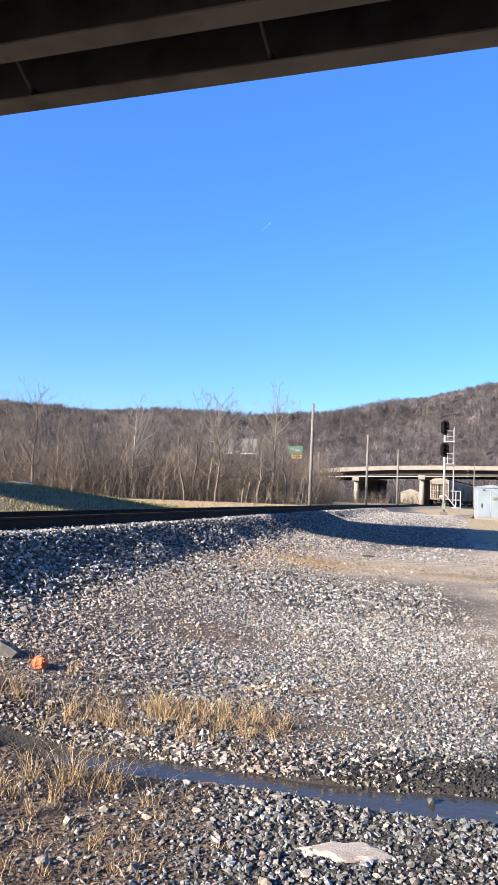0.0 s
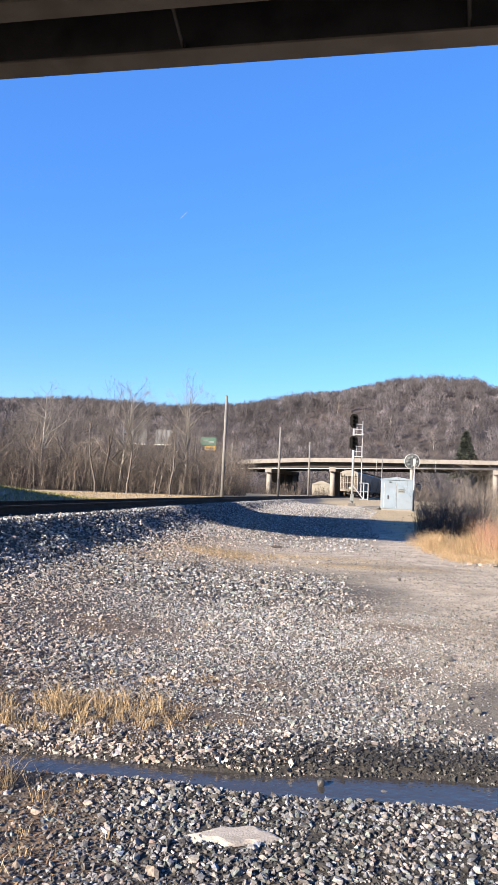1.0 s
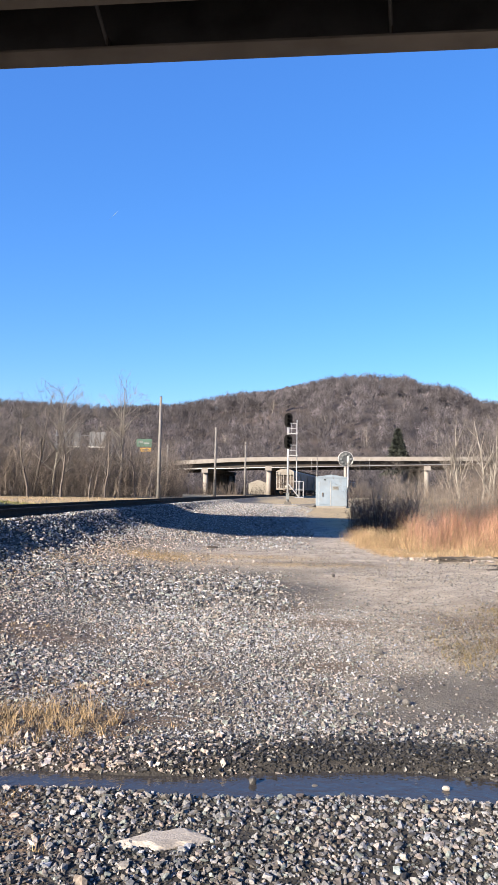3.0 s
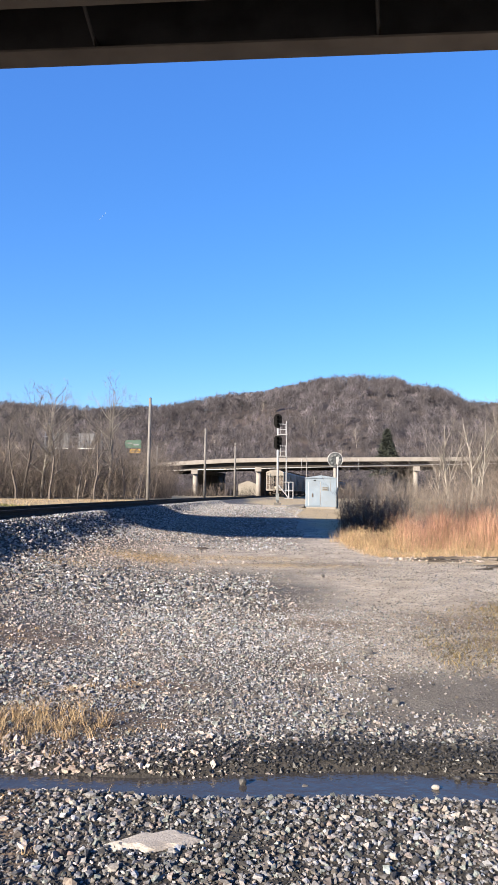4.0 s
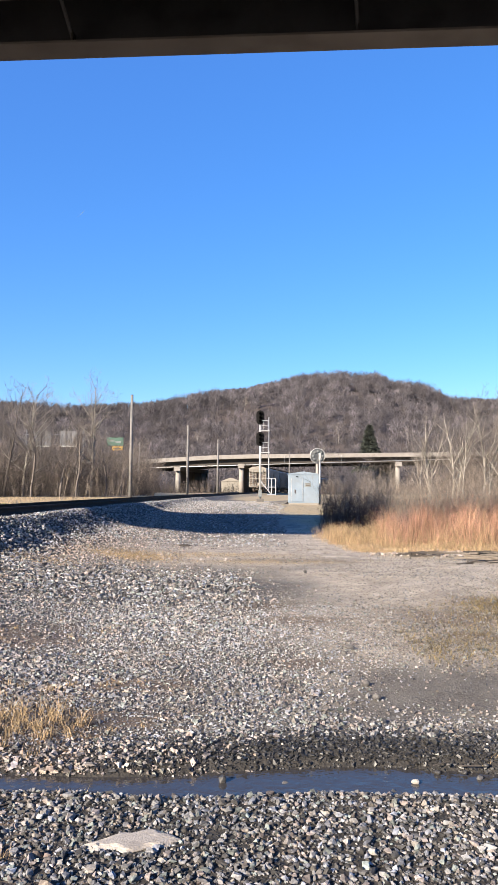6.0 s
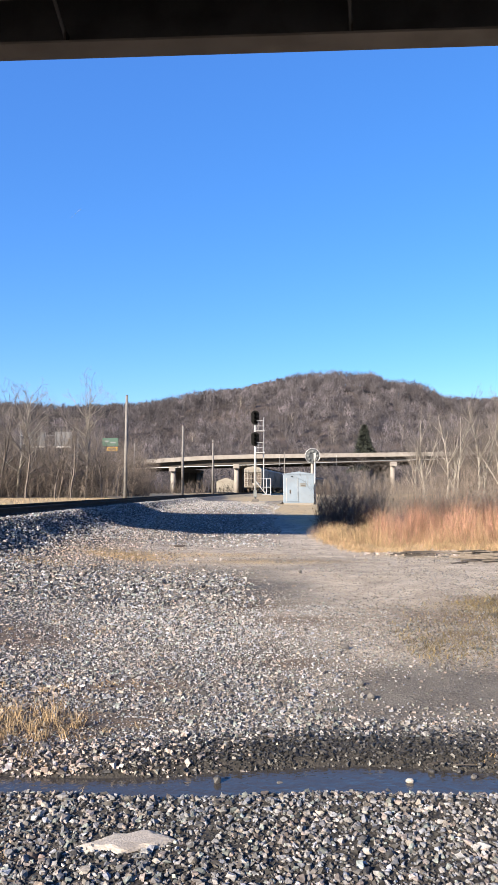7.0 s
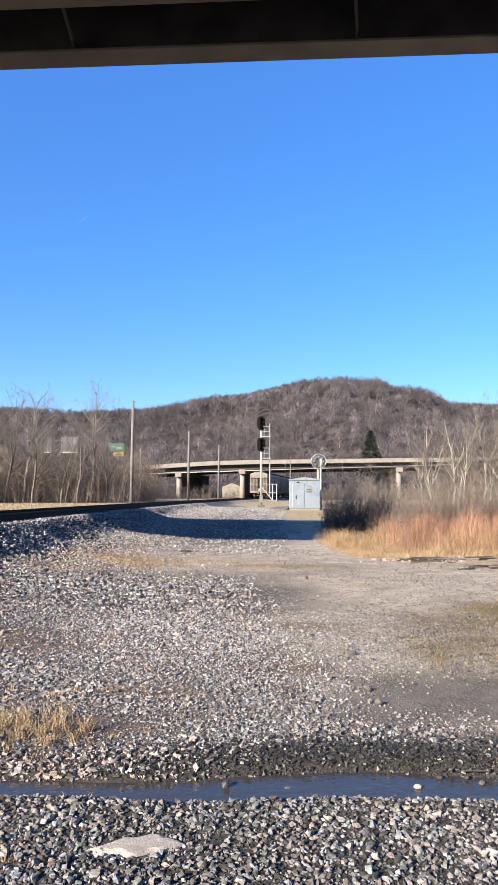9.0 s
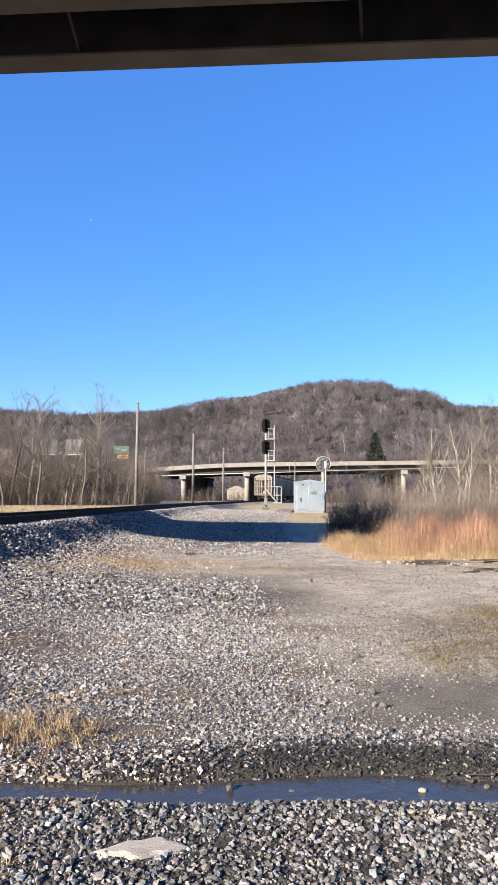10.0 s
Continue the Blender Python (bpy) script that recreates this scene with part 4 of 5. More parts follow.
def culvert():
    c = thing("concrete_culvert", "pale rounded concrete culvert head behind the grassy bank", "culvert", pose(-26.6, 42.4, ground_at(-26.6, 42.4), 0, 0, 20))
    prof = [(1.5 * math.cos(a), 1.1 * math.sin(a)) for a in np.linspace(0, math.pi, 15)]
    part("barrel", prism(B(), prof, -0.6, 2.4, "xz"), M["disc"], c)


culvert()
sign_gantry()
green_sign()
shed()

# ---------------------------------------------------------------- trees
def grow(rng, H, r, clear=0.3, limbs=9, levels=3, kids=4, up=0.5, lean=(0, 0), sway=0.06):
    """The branches of a bare tree as arrays: trunk and crown separately."""
    out = {0: [], 1: [], 2: []}
    queue = []
    p, d = np.zeros(3), np.array([lean[0], lean[1], 1.0])
    n = 9
    for i in range(n):
        d = d + rng.normal(0, sway, 3) * [1, 1, 0.3]
        d /= np.linalg.norm(d)
        q = p + d * H / n
        ra, rb = r * (1 - i / n) ** 0.8 + 0.012, r * (1 - (i + 1) / n) ** 0.8 + 0.010
        out[0].append((p, q, ra, rb))
        f = (i + 0.5) / n
        if f > clear:
            for _ in range(max(1, round(limbs / (n * (1 - clear))))):
                a = rng.uniform(0, 6.283)
                h = np.array([math.cos(a), math.sin(a), 0])
                dd = h + d * rng.uniform(up * 0.6, up * 1.8)
                queue.append((p + (q - p) * rng.uniform(0, 1), dd / np.linalg.norm(dd), H * rng.uniform(0.30, 0.55) * (1.2 - 0.85 * f), ra * 0.62, 1))
        p = q
    while queue:
        p, d, L, r0, lv = queue.pop()
        k = 4 if lv < 2 else 3 if lv < 4 else 1
        for i in range(k):
            d = d + rng.normal(0, 0.15, 3) + np.array([0, 0, 0.10])
            d /= np.linalg.norm(d)
            q = p + d * L / k
            ra, rb = max(r0 * (1 - i / k), 0.0065), max(r0 * (1 - (i + 1) / k), 0.0045)
            out[0 if lv == 1 and r0 > 0.03 else 1 if lv < 3 else 2].append((p, q, ra, rb))
            if lv < levels:
                for _ in range(kids if lv > 1 else kids // 2 + 1):
                    if rng.uniform() < 0.92 * min(1.0, L / (0.26 * H / lv)):
                        dd = d + rng.normal(0, 0.5, 3)
                        queue.append((p + (q - p) * rng.uniform(0, 1), dd / np.linalg.norm(dd), L * rng.uniform(0.28, 0.55), max(ra * 0.5, 0.006), lv + 1))
            p = q
    return out


def tree_thing(rng, label, bark, twig, **kw):
    g = grow(rng, **kw)
    t = thing("bare_tree", label, "tree", group="bare trees at the wood's edge")
    for nm, segs, mt, n in (("trunk", g[0], bark, 6), ("crown", g[1], twig, 3)):
        P, Q, A, C = (np.array(v) for v in zip(*segs))
        V, F = segs_mesh(P, Q, A, C, n)
        if nm == "crown" and g[2]:
            P, Q, A, C = (np.array(v) for v in zip(*g[2]))
            V2, F2 = slivers(P, Q, A * 0.9, rng)
            F = np.concatenate([F[:, [0, 1, 2]], F[:, [0, 2, 3]], F2 + len(V)])
            V = np.concatenate([V, V2])
        soup(nm, V, F, mt, t, smooth=nm == "trunk")
    return t


def woods():
    rng = np.random.default_rng(11)
    kinds = []
    for k in range(5):
        kinds.append(tree_thing(rng, "tall bare grey tree with a fine twiggy crown", M["bark"], M["twig"], H=10.2, r=0.13, clear=0.2, limbs=15, levels=4, kids=3, up=0.75, sway=0.11))
    pale = [tree_thing(rng, "bare pale-barked sycamore with spreading white limbs", M["bark_pale"], M["pale_twig"], H=11.5, r=0.17, clear=0.24, limbs=18, levels=4, kids=3, up=0.75, sway=0.03) for _ in range(2)]
    multi = [tree_thing(rng, "leaning pale bare tree with forked stems", M["bark_pale"], M["twig"], H=8.2, r=0.095, clear=0.12, limbs=13, levels=4, kids=2, up=1.4, lean=(-0.3 + 0.3 * k, 0.1), sway=0.07) for k in range(3)]
    used = set()

    def plant(src, az, dist, size):
        x, y = dist * math.sin(radians(az)), dist * math.cos(radians(az))
        m = pose(x, y, ground_at(x, y) - 0.1, 0, 0, float(rng.uniform(0, 360))) @ Matrix.Diagonal((size, size, size, 1))
        if src.name not in used:
            used.add(src.name)
            src.matrix_world = m
        else:
            ob = copy_thing(src, m)
            ob.matrix_world = m
    plant(pale[0], -12.6, 88, 1.12)
    plant(pale[1], -17.6, 86, 1.05)
    plant(pale[0], -23.5, 90, 1.0)
    for az, d, s in ((-15.8, 92, 1.1), (-18.9, 84, 1.15), (-20.6, 90, 1.2), (-10.4, 96, 0.8), (-22.2, 95, 1.15), (-25.0, 86, 0.95), (-26.4, 84, 0.9), (-28.0, 86, 1.0),
                     (-29.3, 84, 0.95), (-30.8, 82, 1.0), (-32.4, 86, 1.05), (-34, 84, 1.0), (-16.7, 104, 0.9), (-13.9, 108, 0.9), (-21.5, 105, 1.1), (-27, 98, 1.2), (-31.6, 92, 1.3), (-19.4, 80, 1.0), (-17.0, 81, 0.95), (-14.9, 82, 0.9), (-13.7, 81, 0.8), (-11.4, 83, 0.75)):
        plant(kinds[int(rng.integers(0, 5))], az, d, s)
    for k, (az, d, s) in enumerate(((12.9, 59, 0.7), (13.3, 59.3, 0.75), (13.6, 59, 0.8), (15.0, 57, 0.85), (15.4, 57.4, 0.9), (15.7, 57, 0.8), (17.2, 58, 0.95), (17.6, 58.4, 0.9), (19.0, 57, 0.95), (19.8, 57, 0.9), (21, 60, 1.0))):
        plant(multi[k % 3], az, d, s)
    for az, d, s in ((6.6, 395, 0.9), (3.4, 430, 0.9), (11.9, 400, 1.0), (-4.5, 420, 0.9), (9.3, 470, 0.9), (5.5, 352, 0.8), (-0.8, 500, 0.9)):
        plant(pale[int(rng.integers(0, 2))], az, d, s)
    for az, d, s in ((18.2, 85, 0.9), (20.5, 80, 0.95)):
        plant(kinds[int(rng.integers(0, 5))], az, d, s)


woods()


def stems(name, label, zones, material, seed, count, hmin, hmax, twigs=7, r=0.02):
    """Dense brush: many leaning stems, each with a few twigs, as one object."""
    rng = np.random.default_rng(seed)
    Ps, Qs, A, C = [], [], [], []
    w = np.array([z[4] for z in zones], float)
    pick = rng.choice(len(zones), count, p=w / w.sum())
    Z = np.array([z[:4] for z in zones])[pick]
    az = np.radians(rng.uniform(Z[:, 0], Z[:, 1]))
    d = rng.uniform(Z[:, 2], Z[:, 3])
    x, y = d * np.sin(az), d * np.cos(az)
    p = np.stack([x, y, height(x, y) - 0.1], -1)
    H = rng.uniform(hmin, hmax, count) * (0.7 + 0.5 * np.sin(az * 40 + d * 0.3) ** 2)
    lean = rng.normal(0, 0.22, (count, 2))
    tp, tq, ta = [], [], []
    for seg in range(2):
        q = p + np.stack([lean[:, 0] * H / 2, lean[:, 1] * H / 2, H / 2], -1)
        Ps.append(p), Qs.append(q)
        s = (H / hmax) ** 0.5
        A.append(r * s * (1 - 0.45 * seg)), C.append(r * s * (0.55 - 0.4 * seg))
        for _ in range(round(twigs * 1.6)):
            a = rng.uniform(0.1, 1, (count, 1))
            st = p + (q - p) * a
            dv = rng.normal(0, 0.5, (count, 3)) * H[:, None] * 0.3
            dv[:, 2] = np.abs(dv[:, 2]) + H * 0.06
            tp.append(st), tq.append(st + dv)
            ta.append(np.full(count, r * 0.55))
        p = q
        lean = lean + rng.normal(0, 0.2, (count, 2))
    V, F = segs_mesh(np.concatenate(Ps), np.concatenate(Qs), np.concatenate(A), np.concatenate(C), 3)
    F = np.concatenate([F[:, [0, 1, 2]], F[:, [0, 2, 3]]])
    V2, F2 = slivers(np.concatenate(tp), np.concatenate(tq), np.concatenate(ta), rng)
    F = np.concatenate([F, F2 + len(V)])
    V = np.concatenate([V, V2])
    return tagged(soup(name, V, F, material), label, "brush", kind="stuff")


stems("thicket", "dense brown leafless brush along the wood's edge",
      [(-36, -11, 82, 112, 10), (-12, -7.8, 96, 125, 2), (14, 22, 70, 100, 1)], M["brush"], 31, 5200, 1.6, 5.4, twigs=8, r=0.021)
stems("pale_thicket", "pale leafless saplings standing in the brush",
      [(-36, -9, 80, 100, 10)], M["pale_brush"], 35, 420, 2.0, 6.0, twigs=11, r=0.024)
stems("far_thicket", "brown leafless woods on the valley floor",
      [(-38, -8, 120, 175, 6), (15, 22, 105, 170, 1)], M["brush"], 32, 3200, 4, 9, r=0.045)
stems("valley_brush", "low brown brush beneath the overpass", [(-9, -3.5, 160, 182, 1), (-9, 12, 200, 240, 3), (5, 14, 140, 176, 2)], M["brush"], 36, 1900, 0.8, 3.0, r=0.035)
stems("dark_shrubs", "dark tangled leafless shrubs behind the sedge", [(5.2, 9.6, 27.5, 35, 1)], M["dark_brush"], 33, 330, 0.4, 1.25, twigs=10, r=0.008)
stems("tall_shrubs", "thin reddish leafless shrubs rising from the dark tangle", [(5.6, 10.5, 29, 38, 1)], M["twig"], 38, 130, 1.0, 2.7, twigs=9, r=0.010)
stems("field_brush", "low brown brush behind the sedge", [(8, 21, 37, 62, 1)], M["pale_brush"], 37, 420, 0.5, 1.5, twigs=7, r=0.008)
stems("red_brush", "reddish dry brush behind the sedge", [(8.5, 21, 36, 50, 1)], M["pale_brush"], 39, 520, 0.9, 2.3, twigs=8, r=0.009)
stems("pale_shrubs", "thin bare saplings rising behind the sedge", [(6.5, 11, 36, 48, 1), (9, 20, 38, 54, 1.6)], M["twig"], 34, 170, 0.6, 1.8, twigs=8, r=0.011)


def hill_forest():
    rng = np.random.default_rng(41)
    n, k = 9200, 84
    az = np.radians(rng.uniform(-38, 23, n))
    d = np.where(rng.uniform(0, 1, n) < 0.62, np.sqrt(rng.uniform(245 ** 2, 690 ** 2, n)), rng.uniform(540, 680, n))
    x, y = d * np.sin(az), d * np.cos(az)
    p = np.stack([x, y, height(x, y) - 0.3], -1)
    H = rng.uniform(9, 15, n) * (0.85 + 0.3 * waves(x, y, 0.05, 44))
    # trunk, and slivers of twigs filling a rounded crown, one triangle each
    tri = np.empty((n, k, 3, 3))
    u = rng.normal(0, 1, (n, k, 3))
    u /= np.linalg.norm(u, axis=2, keepdims=True)
    fat = rng.uniform(0.24, 0.42, (n, 1))
    q = rng.uniform(0.15, 1.0, (n, k)) ** 0.4
    mid = p[:, None] + np.stack([u[..., 0] * q * fat * H[:, None], u[..., 1] * q * fat * H[:, None], (0.62 + 0.37 * u[..., 2] * q) * H[:, None]], -1)
    way = u * 0.45 + rng.normal(0, 0.4, (n, k, 3)) + [0, 0, 0.55]
    way *= rng.uniform(0.5, 1.1, (n, k))[..., None]
    st, end = mid - way, mid + way
    st[:, :2] = p[:, None]
    end[:, :2] = p[:, None] + np.stack([rng.normal(0, 0.5, (n, 2)), rng.normal(0, 0.5, (n, 2)), np.repeat(H[:, None] * 0.85, 2, 1)], -1)
    w = rng.uniform(0.09, 0.24, (n, k))
    w[:, :2] = 0.10
    w *= np.clip(d / 560, 0.45, 1.1)[:, None]
    side = np.cross(u + rng.normal(0, 0.35, (n, k, 3)), way)
    side[:, :2] = rng.normal(0, 1, (n, 2, 3))
    side /= np.linalg.norm(side, axis=2, keepdims=True) + 1e-9
    tri[:, :, 0], tri[:, :, 1], tri[:, :, 2] = st - side * w[..., None], st + side * w[..., None], end
    V = tri.reshape(-1, 3)
    F = np.arange(len(V)).reshape(-1, 3)
    ob = soup("hill_forest", V, F, M["hill_tree"])
    tone = np.clip(np.exp(rng.normal(0, 0.42, n)) * (1.05 + 0.5 * waves(x, y, 0.02, 45)), 0.3, 2.5)
    at = ob.data.attributes.new("tone", "FLOAT", "POINT")
    at.data.foreach_set("value", np.repeat(tone, k * 3).astype(np.float32))
    tagged(ob, "leafless grey-brown forest covering the ridge", "forest", kind="stuff")


hill_forest()


def conifer():
    rng = np.random.default_rng(5)
    x, y = 36.5, 232.0
    c = thing("conifer_tree", "dark green conifer standing behind the overpass", "tree", pose(x, y, ground_at(x, y)))
    H = 21.2 + 0.76 - ground_at(x, y)
    part("trunk", rod(B(), (0, 0, 0), (0, 0, H), 0.28, 0.03, 8), M["bark"], c)
    n = 9000
    f = rng.uniform(0.36, 1, n) ** 0.9
    a = rng.uniform(0, 6.283, n)
    R = np.minimum((1 - f) * 9.5, 5.6) + 0.25
    t = rng.uniform(0.1, 1.0, n) * (0.8 + 0.2 * np.sin(a * 5 + f * 40))
    st = np.stack([R * t * np.cos(a), R * t * np.sin(a), f * H - R * t * 0.35], -1)
    dv = rng.normal(0, 0.4, (n, 3)) + np.stack([0.45 * np.cos(a), 0.45 * np.sin(a), -0.15 + 0 * a], -1)
    side = rng.normal(0, 0.2, (n, 3))
    V = np.stack([st - side, st + side, st + dv], 1).reshape(-1, 3)
    soup("crown", V, np.arange(len(V)).reshape(-1, 3), M["needles"], c)


conifer()

# ---------------------------------------------------------------- dry grass
def blades(name, label, x, y, h, w, material, lean=0.25, seed=1, category="grass", base=None):
    """Grass as one object: each blade is a bent ribbon of two pieces."""
    rng = np.random.default_rng(seed)
    n = len(x)
    z = height(x, y) - 0.01 if base is None else base
    p = np.stack([x, y, z], -1)
    a = rng.uniform(0, 6.283, n)
    side = np.stack([np.cos(a), np.sin(a), 0 * a], -1) * (np.broadcast_to(w, n) / 2)[:, None]
    l = rng.normal(0, lean, (n, 2)) * h[:, None]
    mid = p + np.stack([l[:, 0] * 0.35, l[:, 1] * 0.35, h * 0.58], -1)
    tip = p + np.stack([l[:, 0], l[:, 1], h * rng.uniform(0.75, 1.0, n)], -1)
    V = np.stack([p - side, p + side, mid + side * 0.7, mid - side * 0.7, tip], 1).reshape(-1, 3)
    b = (np.arange(n) * 5)[:, None]
    F = np.concatenate([b + [0, 1, 2], b + [0, 2, 3], b + [3, 2, 4]])
    return tagged(soup(name, V, F, material), label, category, kind="stuff")


def sedge_field():
    rng = np.random.default_rng(51)
    n = 140000
    y = rng.uniform(19.3, 24.7, n)
    x = rng.uniform(1.0, 12.5, n)
    edge = 1.7 + 0.35 * waves(x, y, 1.3, 61) + 0.14 * (24 - y)
    lim = sstep(0, 0.9, x - edge)
    front = 20.9 + 0.6 * waves(x, y, 1.6, 62)
    tall = sstep(0.0, 2.2, y - front + rng.normal(0, 0.4, n))
    patch = sstep(3.4, 4.4, x + 0.9 * waves(x, y, 0.9, 63))
    thin = 0.25 + 0.75 * sstep(-0.25, 0.25, waves(x, y, 2.9, 74))
    keep = (lim * thin > rng.uniform(0, 1, n)) & (x < 0.40 * y + 1)
    x, y, tall, patch = x[keep], y[keep], tall[keep], patch[keep]
    h = (0.14 + 1.12 * tall * (0.4 + 0.6 * patch)) * rng.uniform(0.2, 1.25, len(x)) * (0.9 + 0.4 * waves(x, y, 3.4, 75)) * (1 + 0.3 * sstep(4, 7, x))
    red = (0.15 + 0.75 * patch * tall) > rng.uniform(0, 1, len(x))
    blades("sedge_grass", "tall rust-coloured dry sedge grass", x[red], y[red], h[red], 0.0036, M["sedge"], 0.26, 52)
    blades("straw_grass", "pale golden dry straw grass at the yard's edge", x[~red], y[~red], h[~red], 0.0055, M["straw"], 0.42, 53)
    # thin straw on the dirt and along the verge beyond the rails
    X, Y = [], []
    for px, py, sx, sy, n in ((-2.9, 17.2, 0.6, 0.6, 4600), (0.5, 16.8, 1.3, 0.34, 500), (-4.2, 14.2, 0.5, 0.35, 1500), (-1.0, 18.5, 1.2, 0.4, 1200), (-4.6, 11.6, 0.5, 0.4, 600)):
        X.append(rng.normal(px, sx, n)), Y.append(rng.normal(py, sy, n))
    x, y = np.concatenate(X), np.concatenate(Y)
    blades("straw_wisps", "flattened straw wisps on the dirt", x, y, rng.uniform(0.02, 0.07, len(x)), 0.008, M["straw"], 1.3, 54)
    n = 9000
    y = rng.uniform(22, 75, n)
    x = track_x(y) - rng.uniform(3.0, 22, n)
    blades("verge_grass", "cropped yellow grass verge beyond the rails", x, y, rng.uniform(0.05, 0.16, n), 0.03, M["straw"], 0.5, 55)
    n = 26000
    y = rng.uniform(12, 40, n)
    x = track_x(y) - rng.uniform(3.0, 16, n)
    blades("grass_verge", "short olive winter grass beyond the rails", x, y, rng.uniform(0.05, 0.16, n), 0.025, M["verge"], 0.5, 56)


sedge_field()


def tufts():
    rng = np.random.default_rng(71)
    X, Y, Hh = [], [], []
    spots = [(-1.75, 5.35, 0.30, 0.22, 420), (-1.5, 5.05, 0.2, 0.16, 220), (-2.1, 5.1, 0.25, 0.2, 300), (-2.5, 4.8, 0.22, 0.22, 280), (-3.2, 4.85, 0.2, 0.26, 260), (-2.0, 4.75, 0.3, 0.13, 200),
             (-1.15, 5.05, 0.25, 0.07, 60), (-2.02, 3.75, 0.14, 0.30, 190), (-2.35, 3.55, 0.2, 0.24, 150), (-1.7, 3.35, 0.3, 0.1, 120), (-2.6, 3.1, 0.4, 0.12, 260), (-2.0, 2.9, 0.4, 0.1, 200),
             (-3.1, 5.6, 0.35, 0.15, 160), (-1.9, 6.1, 0.3, 0.1, 120), (-1.45, 6.4, 0.25, 0.07, 70), (-3.6, 4.2, 0.4, 0.2, 250), (-3.0, 3.7, 0.3, 0.15, 160), (-2.6, 8.5, 0.5, 0.08, 140), (-2.2, 7.5, 0.5, 0.06, 120),
             (1.42, 4.55, 0.08, 0.05, 40), (-0.95, 4.1, 0.12, 0.05, 40), (-1.4, 3.95, 0.12, 0.06, 50)]
    for x, y, s, h, n in spots:
        n = round(n * 1.7)
        bunch = rng.integers(0, max(3, n // 26), n)
        bx, by = rng.normal(x, s, n)[bunch], rng.normal(y, s * 0.45, n)[bunch]
        X.append(bx + rng.normal(0, 0.022, n)), Y.append(by + rng.normal(0, 0.016, n)), Hh.append(h * rng.uniform(0.25, 1.0, n))
    x, y, h = np.concatenate(X), np.concatenate(Y), np.concatenate(Hh)
    dry = np.abs(y - rill_y(x)) > rill_w(x) + 0.02
    x, y, h = x[dry], y[dry], h[dry]
    blades("dry_grass_tufts", "bleached dry grass tufts along the rill", x, y, h, 0.0034, M["straw"], 0.55, 72)
    n = 26000
    x, y = rng.uniform(-4.2, -0.9, n), rng.uniform(2.3, 6.6, n)
    ok = (np.abs(y - rill_y(x)) > rill_w(x)) & (x < -1.15 + 0.3 * waves(x, y, 2, 79)) & (waves(x, y, 2.6, 80) + rng.normal(0, 0.3, n) > -0.1)
    x, y = x[ok], y[ok]
    blades("leaf_litter", "brown dead leaves and stalks on the wet soil", x, y, rng.uniform(0.008, 0.035, len(x)), 0.014, M["litter"], 1.8, 77)
    n = 34000
    x, y = rng.uniform(1.6, 5.0, n), rng.uniform(6.8, 12.6, n)
    ok = waves(x, y, 1.5, 65) + 0.35 * (x - 2.3) + rng.normal(0, 0.26, n) - 0.13 * np.abs(y - 9.2) - 0.5 * np.maximum(y - 10.4, 0) > 0.05
    x, y = x[ok], y[ok]
    blades("green_weeds", "low green and yellow weeds in the gravel", x, y, rng.uniform(0.025, 0.09, len(x)), 0.010, M["green_grass"], 0.9, 73)


tufts()

# ---------------------------------------------------------------- rill, slab, timbers, odd stones
def rill():
    xs = np.linspace(-5.5, 5.5, 140)
    v = np.linspace(-1, 1, 7)
    X = np.repeat(xs[:, None], 7, 1)
    Y = rill_y(X) + v[None] * (rill_w(X) + 0.10)
    V = np.stack([X, Y, np.full_like(X, -0.033)], -1).reshape(-1, 3)
    i = (np.arange(139)[:, None] * 7 + np.arange(6)[None]).ravel()
    F = np.stack([i, i + 7, i + 8, i + 1], -1)
    tagged(soup("water", V, F, M["water"], smooth=True), "shallow rill of still water reflecting the sky", "water", kind="structure")


rill()


def lump(name, label, category, c, s, material, seed, turn=0.0, detail=2, rough=0.16, flat=0.0):
    """A single broken stone or lump."""
    bm = B()
    bmesh.ops.create_icosphere(bm, subdivisions=detail, radius=1)
    r = np.random.default_rng(seed)
    planes = [(Vector(r.normal(0, 1, 3)).normalized(), r.uniform(0.55, 0.9)) for _ in range(9)]
    for v in bm.verts:
        for nrm, dd in planes:
            k = v.co.dot(nrm)
            if k > dd:
                v.co -= nrm * (k - dd)
        if flat:                               # a level top with a broken, sloping rim
            k = v.co.z
            v.co.z = max(min(k, flat + 0.12 * v.co.x), -flat)
            v.co.x *= 1 + 0.12 * math.sin(5 * math.atan2(v.co.y, v.co.x) + seed)
            v.co.y *= 1 + 0.2 * math.sin(7 * math.atan2(v.co.y, v.co.x))
        v.co *= 1 + r.normal(0, rough * (0.05 if flat else 0.15))
        v.co = Vector((v.co.x * s[0], v.co.y * s[1], v.co.z * s[2]))
    ob = part(name, bm, material, None)
    ob.matrix_world = pose(c[0], c[1], ground_at(c[0], c[1]) + c[2], 0, 0, turn)
    return tagged(ob, label, category)


lump("concrete_slab", "flat broken slab of pale concrete among the gravel", "slab", (-0.585, 3.545, 0.0), (0.225, 0.10, 0.04), M["slab"], 21, 4, 4, 0.34, flat=0.55)
lump("stone", "dark stone standing in the water", "stone", (-0.19, 4.33, 0.06), (0.027, 0.024, 0.030), M["wet_stone"], 4)
lump("stone", "pale stone standing in the water", "stone", (0.92, 4.33, 0.05), (0.028, 0.020, 0.02), M["slab"], 5)
lump("stone", "flat stone lying in the water", "stone", (0.17, 4.33, 0.04), (0.024, 0.020, 0.016), M["rock"], 6)
lump("stone", "grey stone on the dirt", "stone", (0.95, 5.86, 0.02), (0.036, 0.030, 0.030), M["rock"], 7)
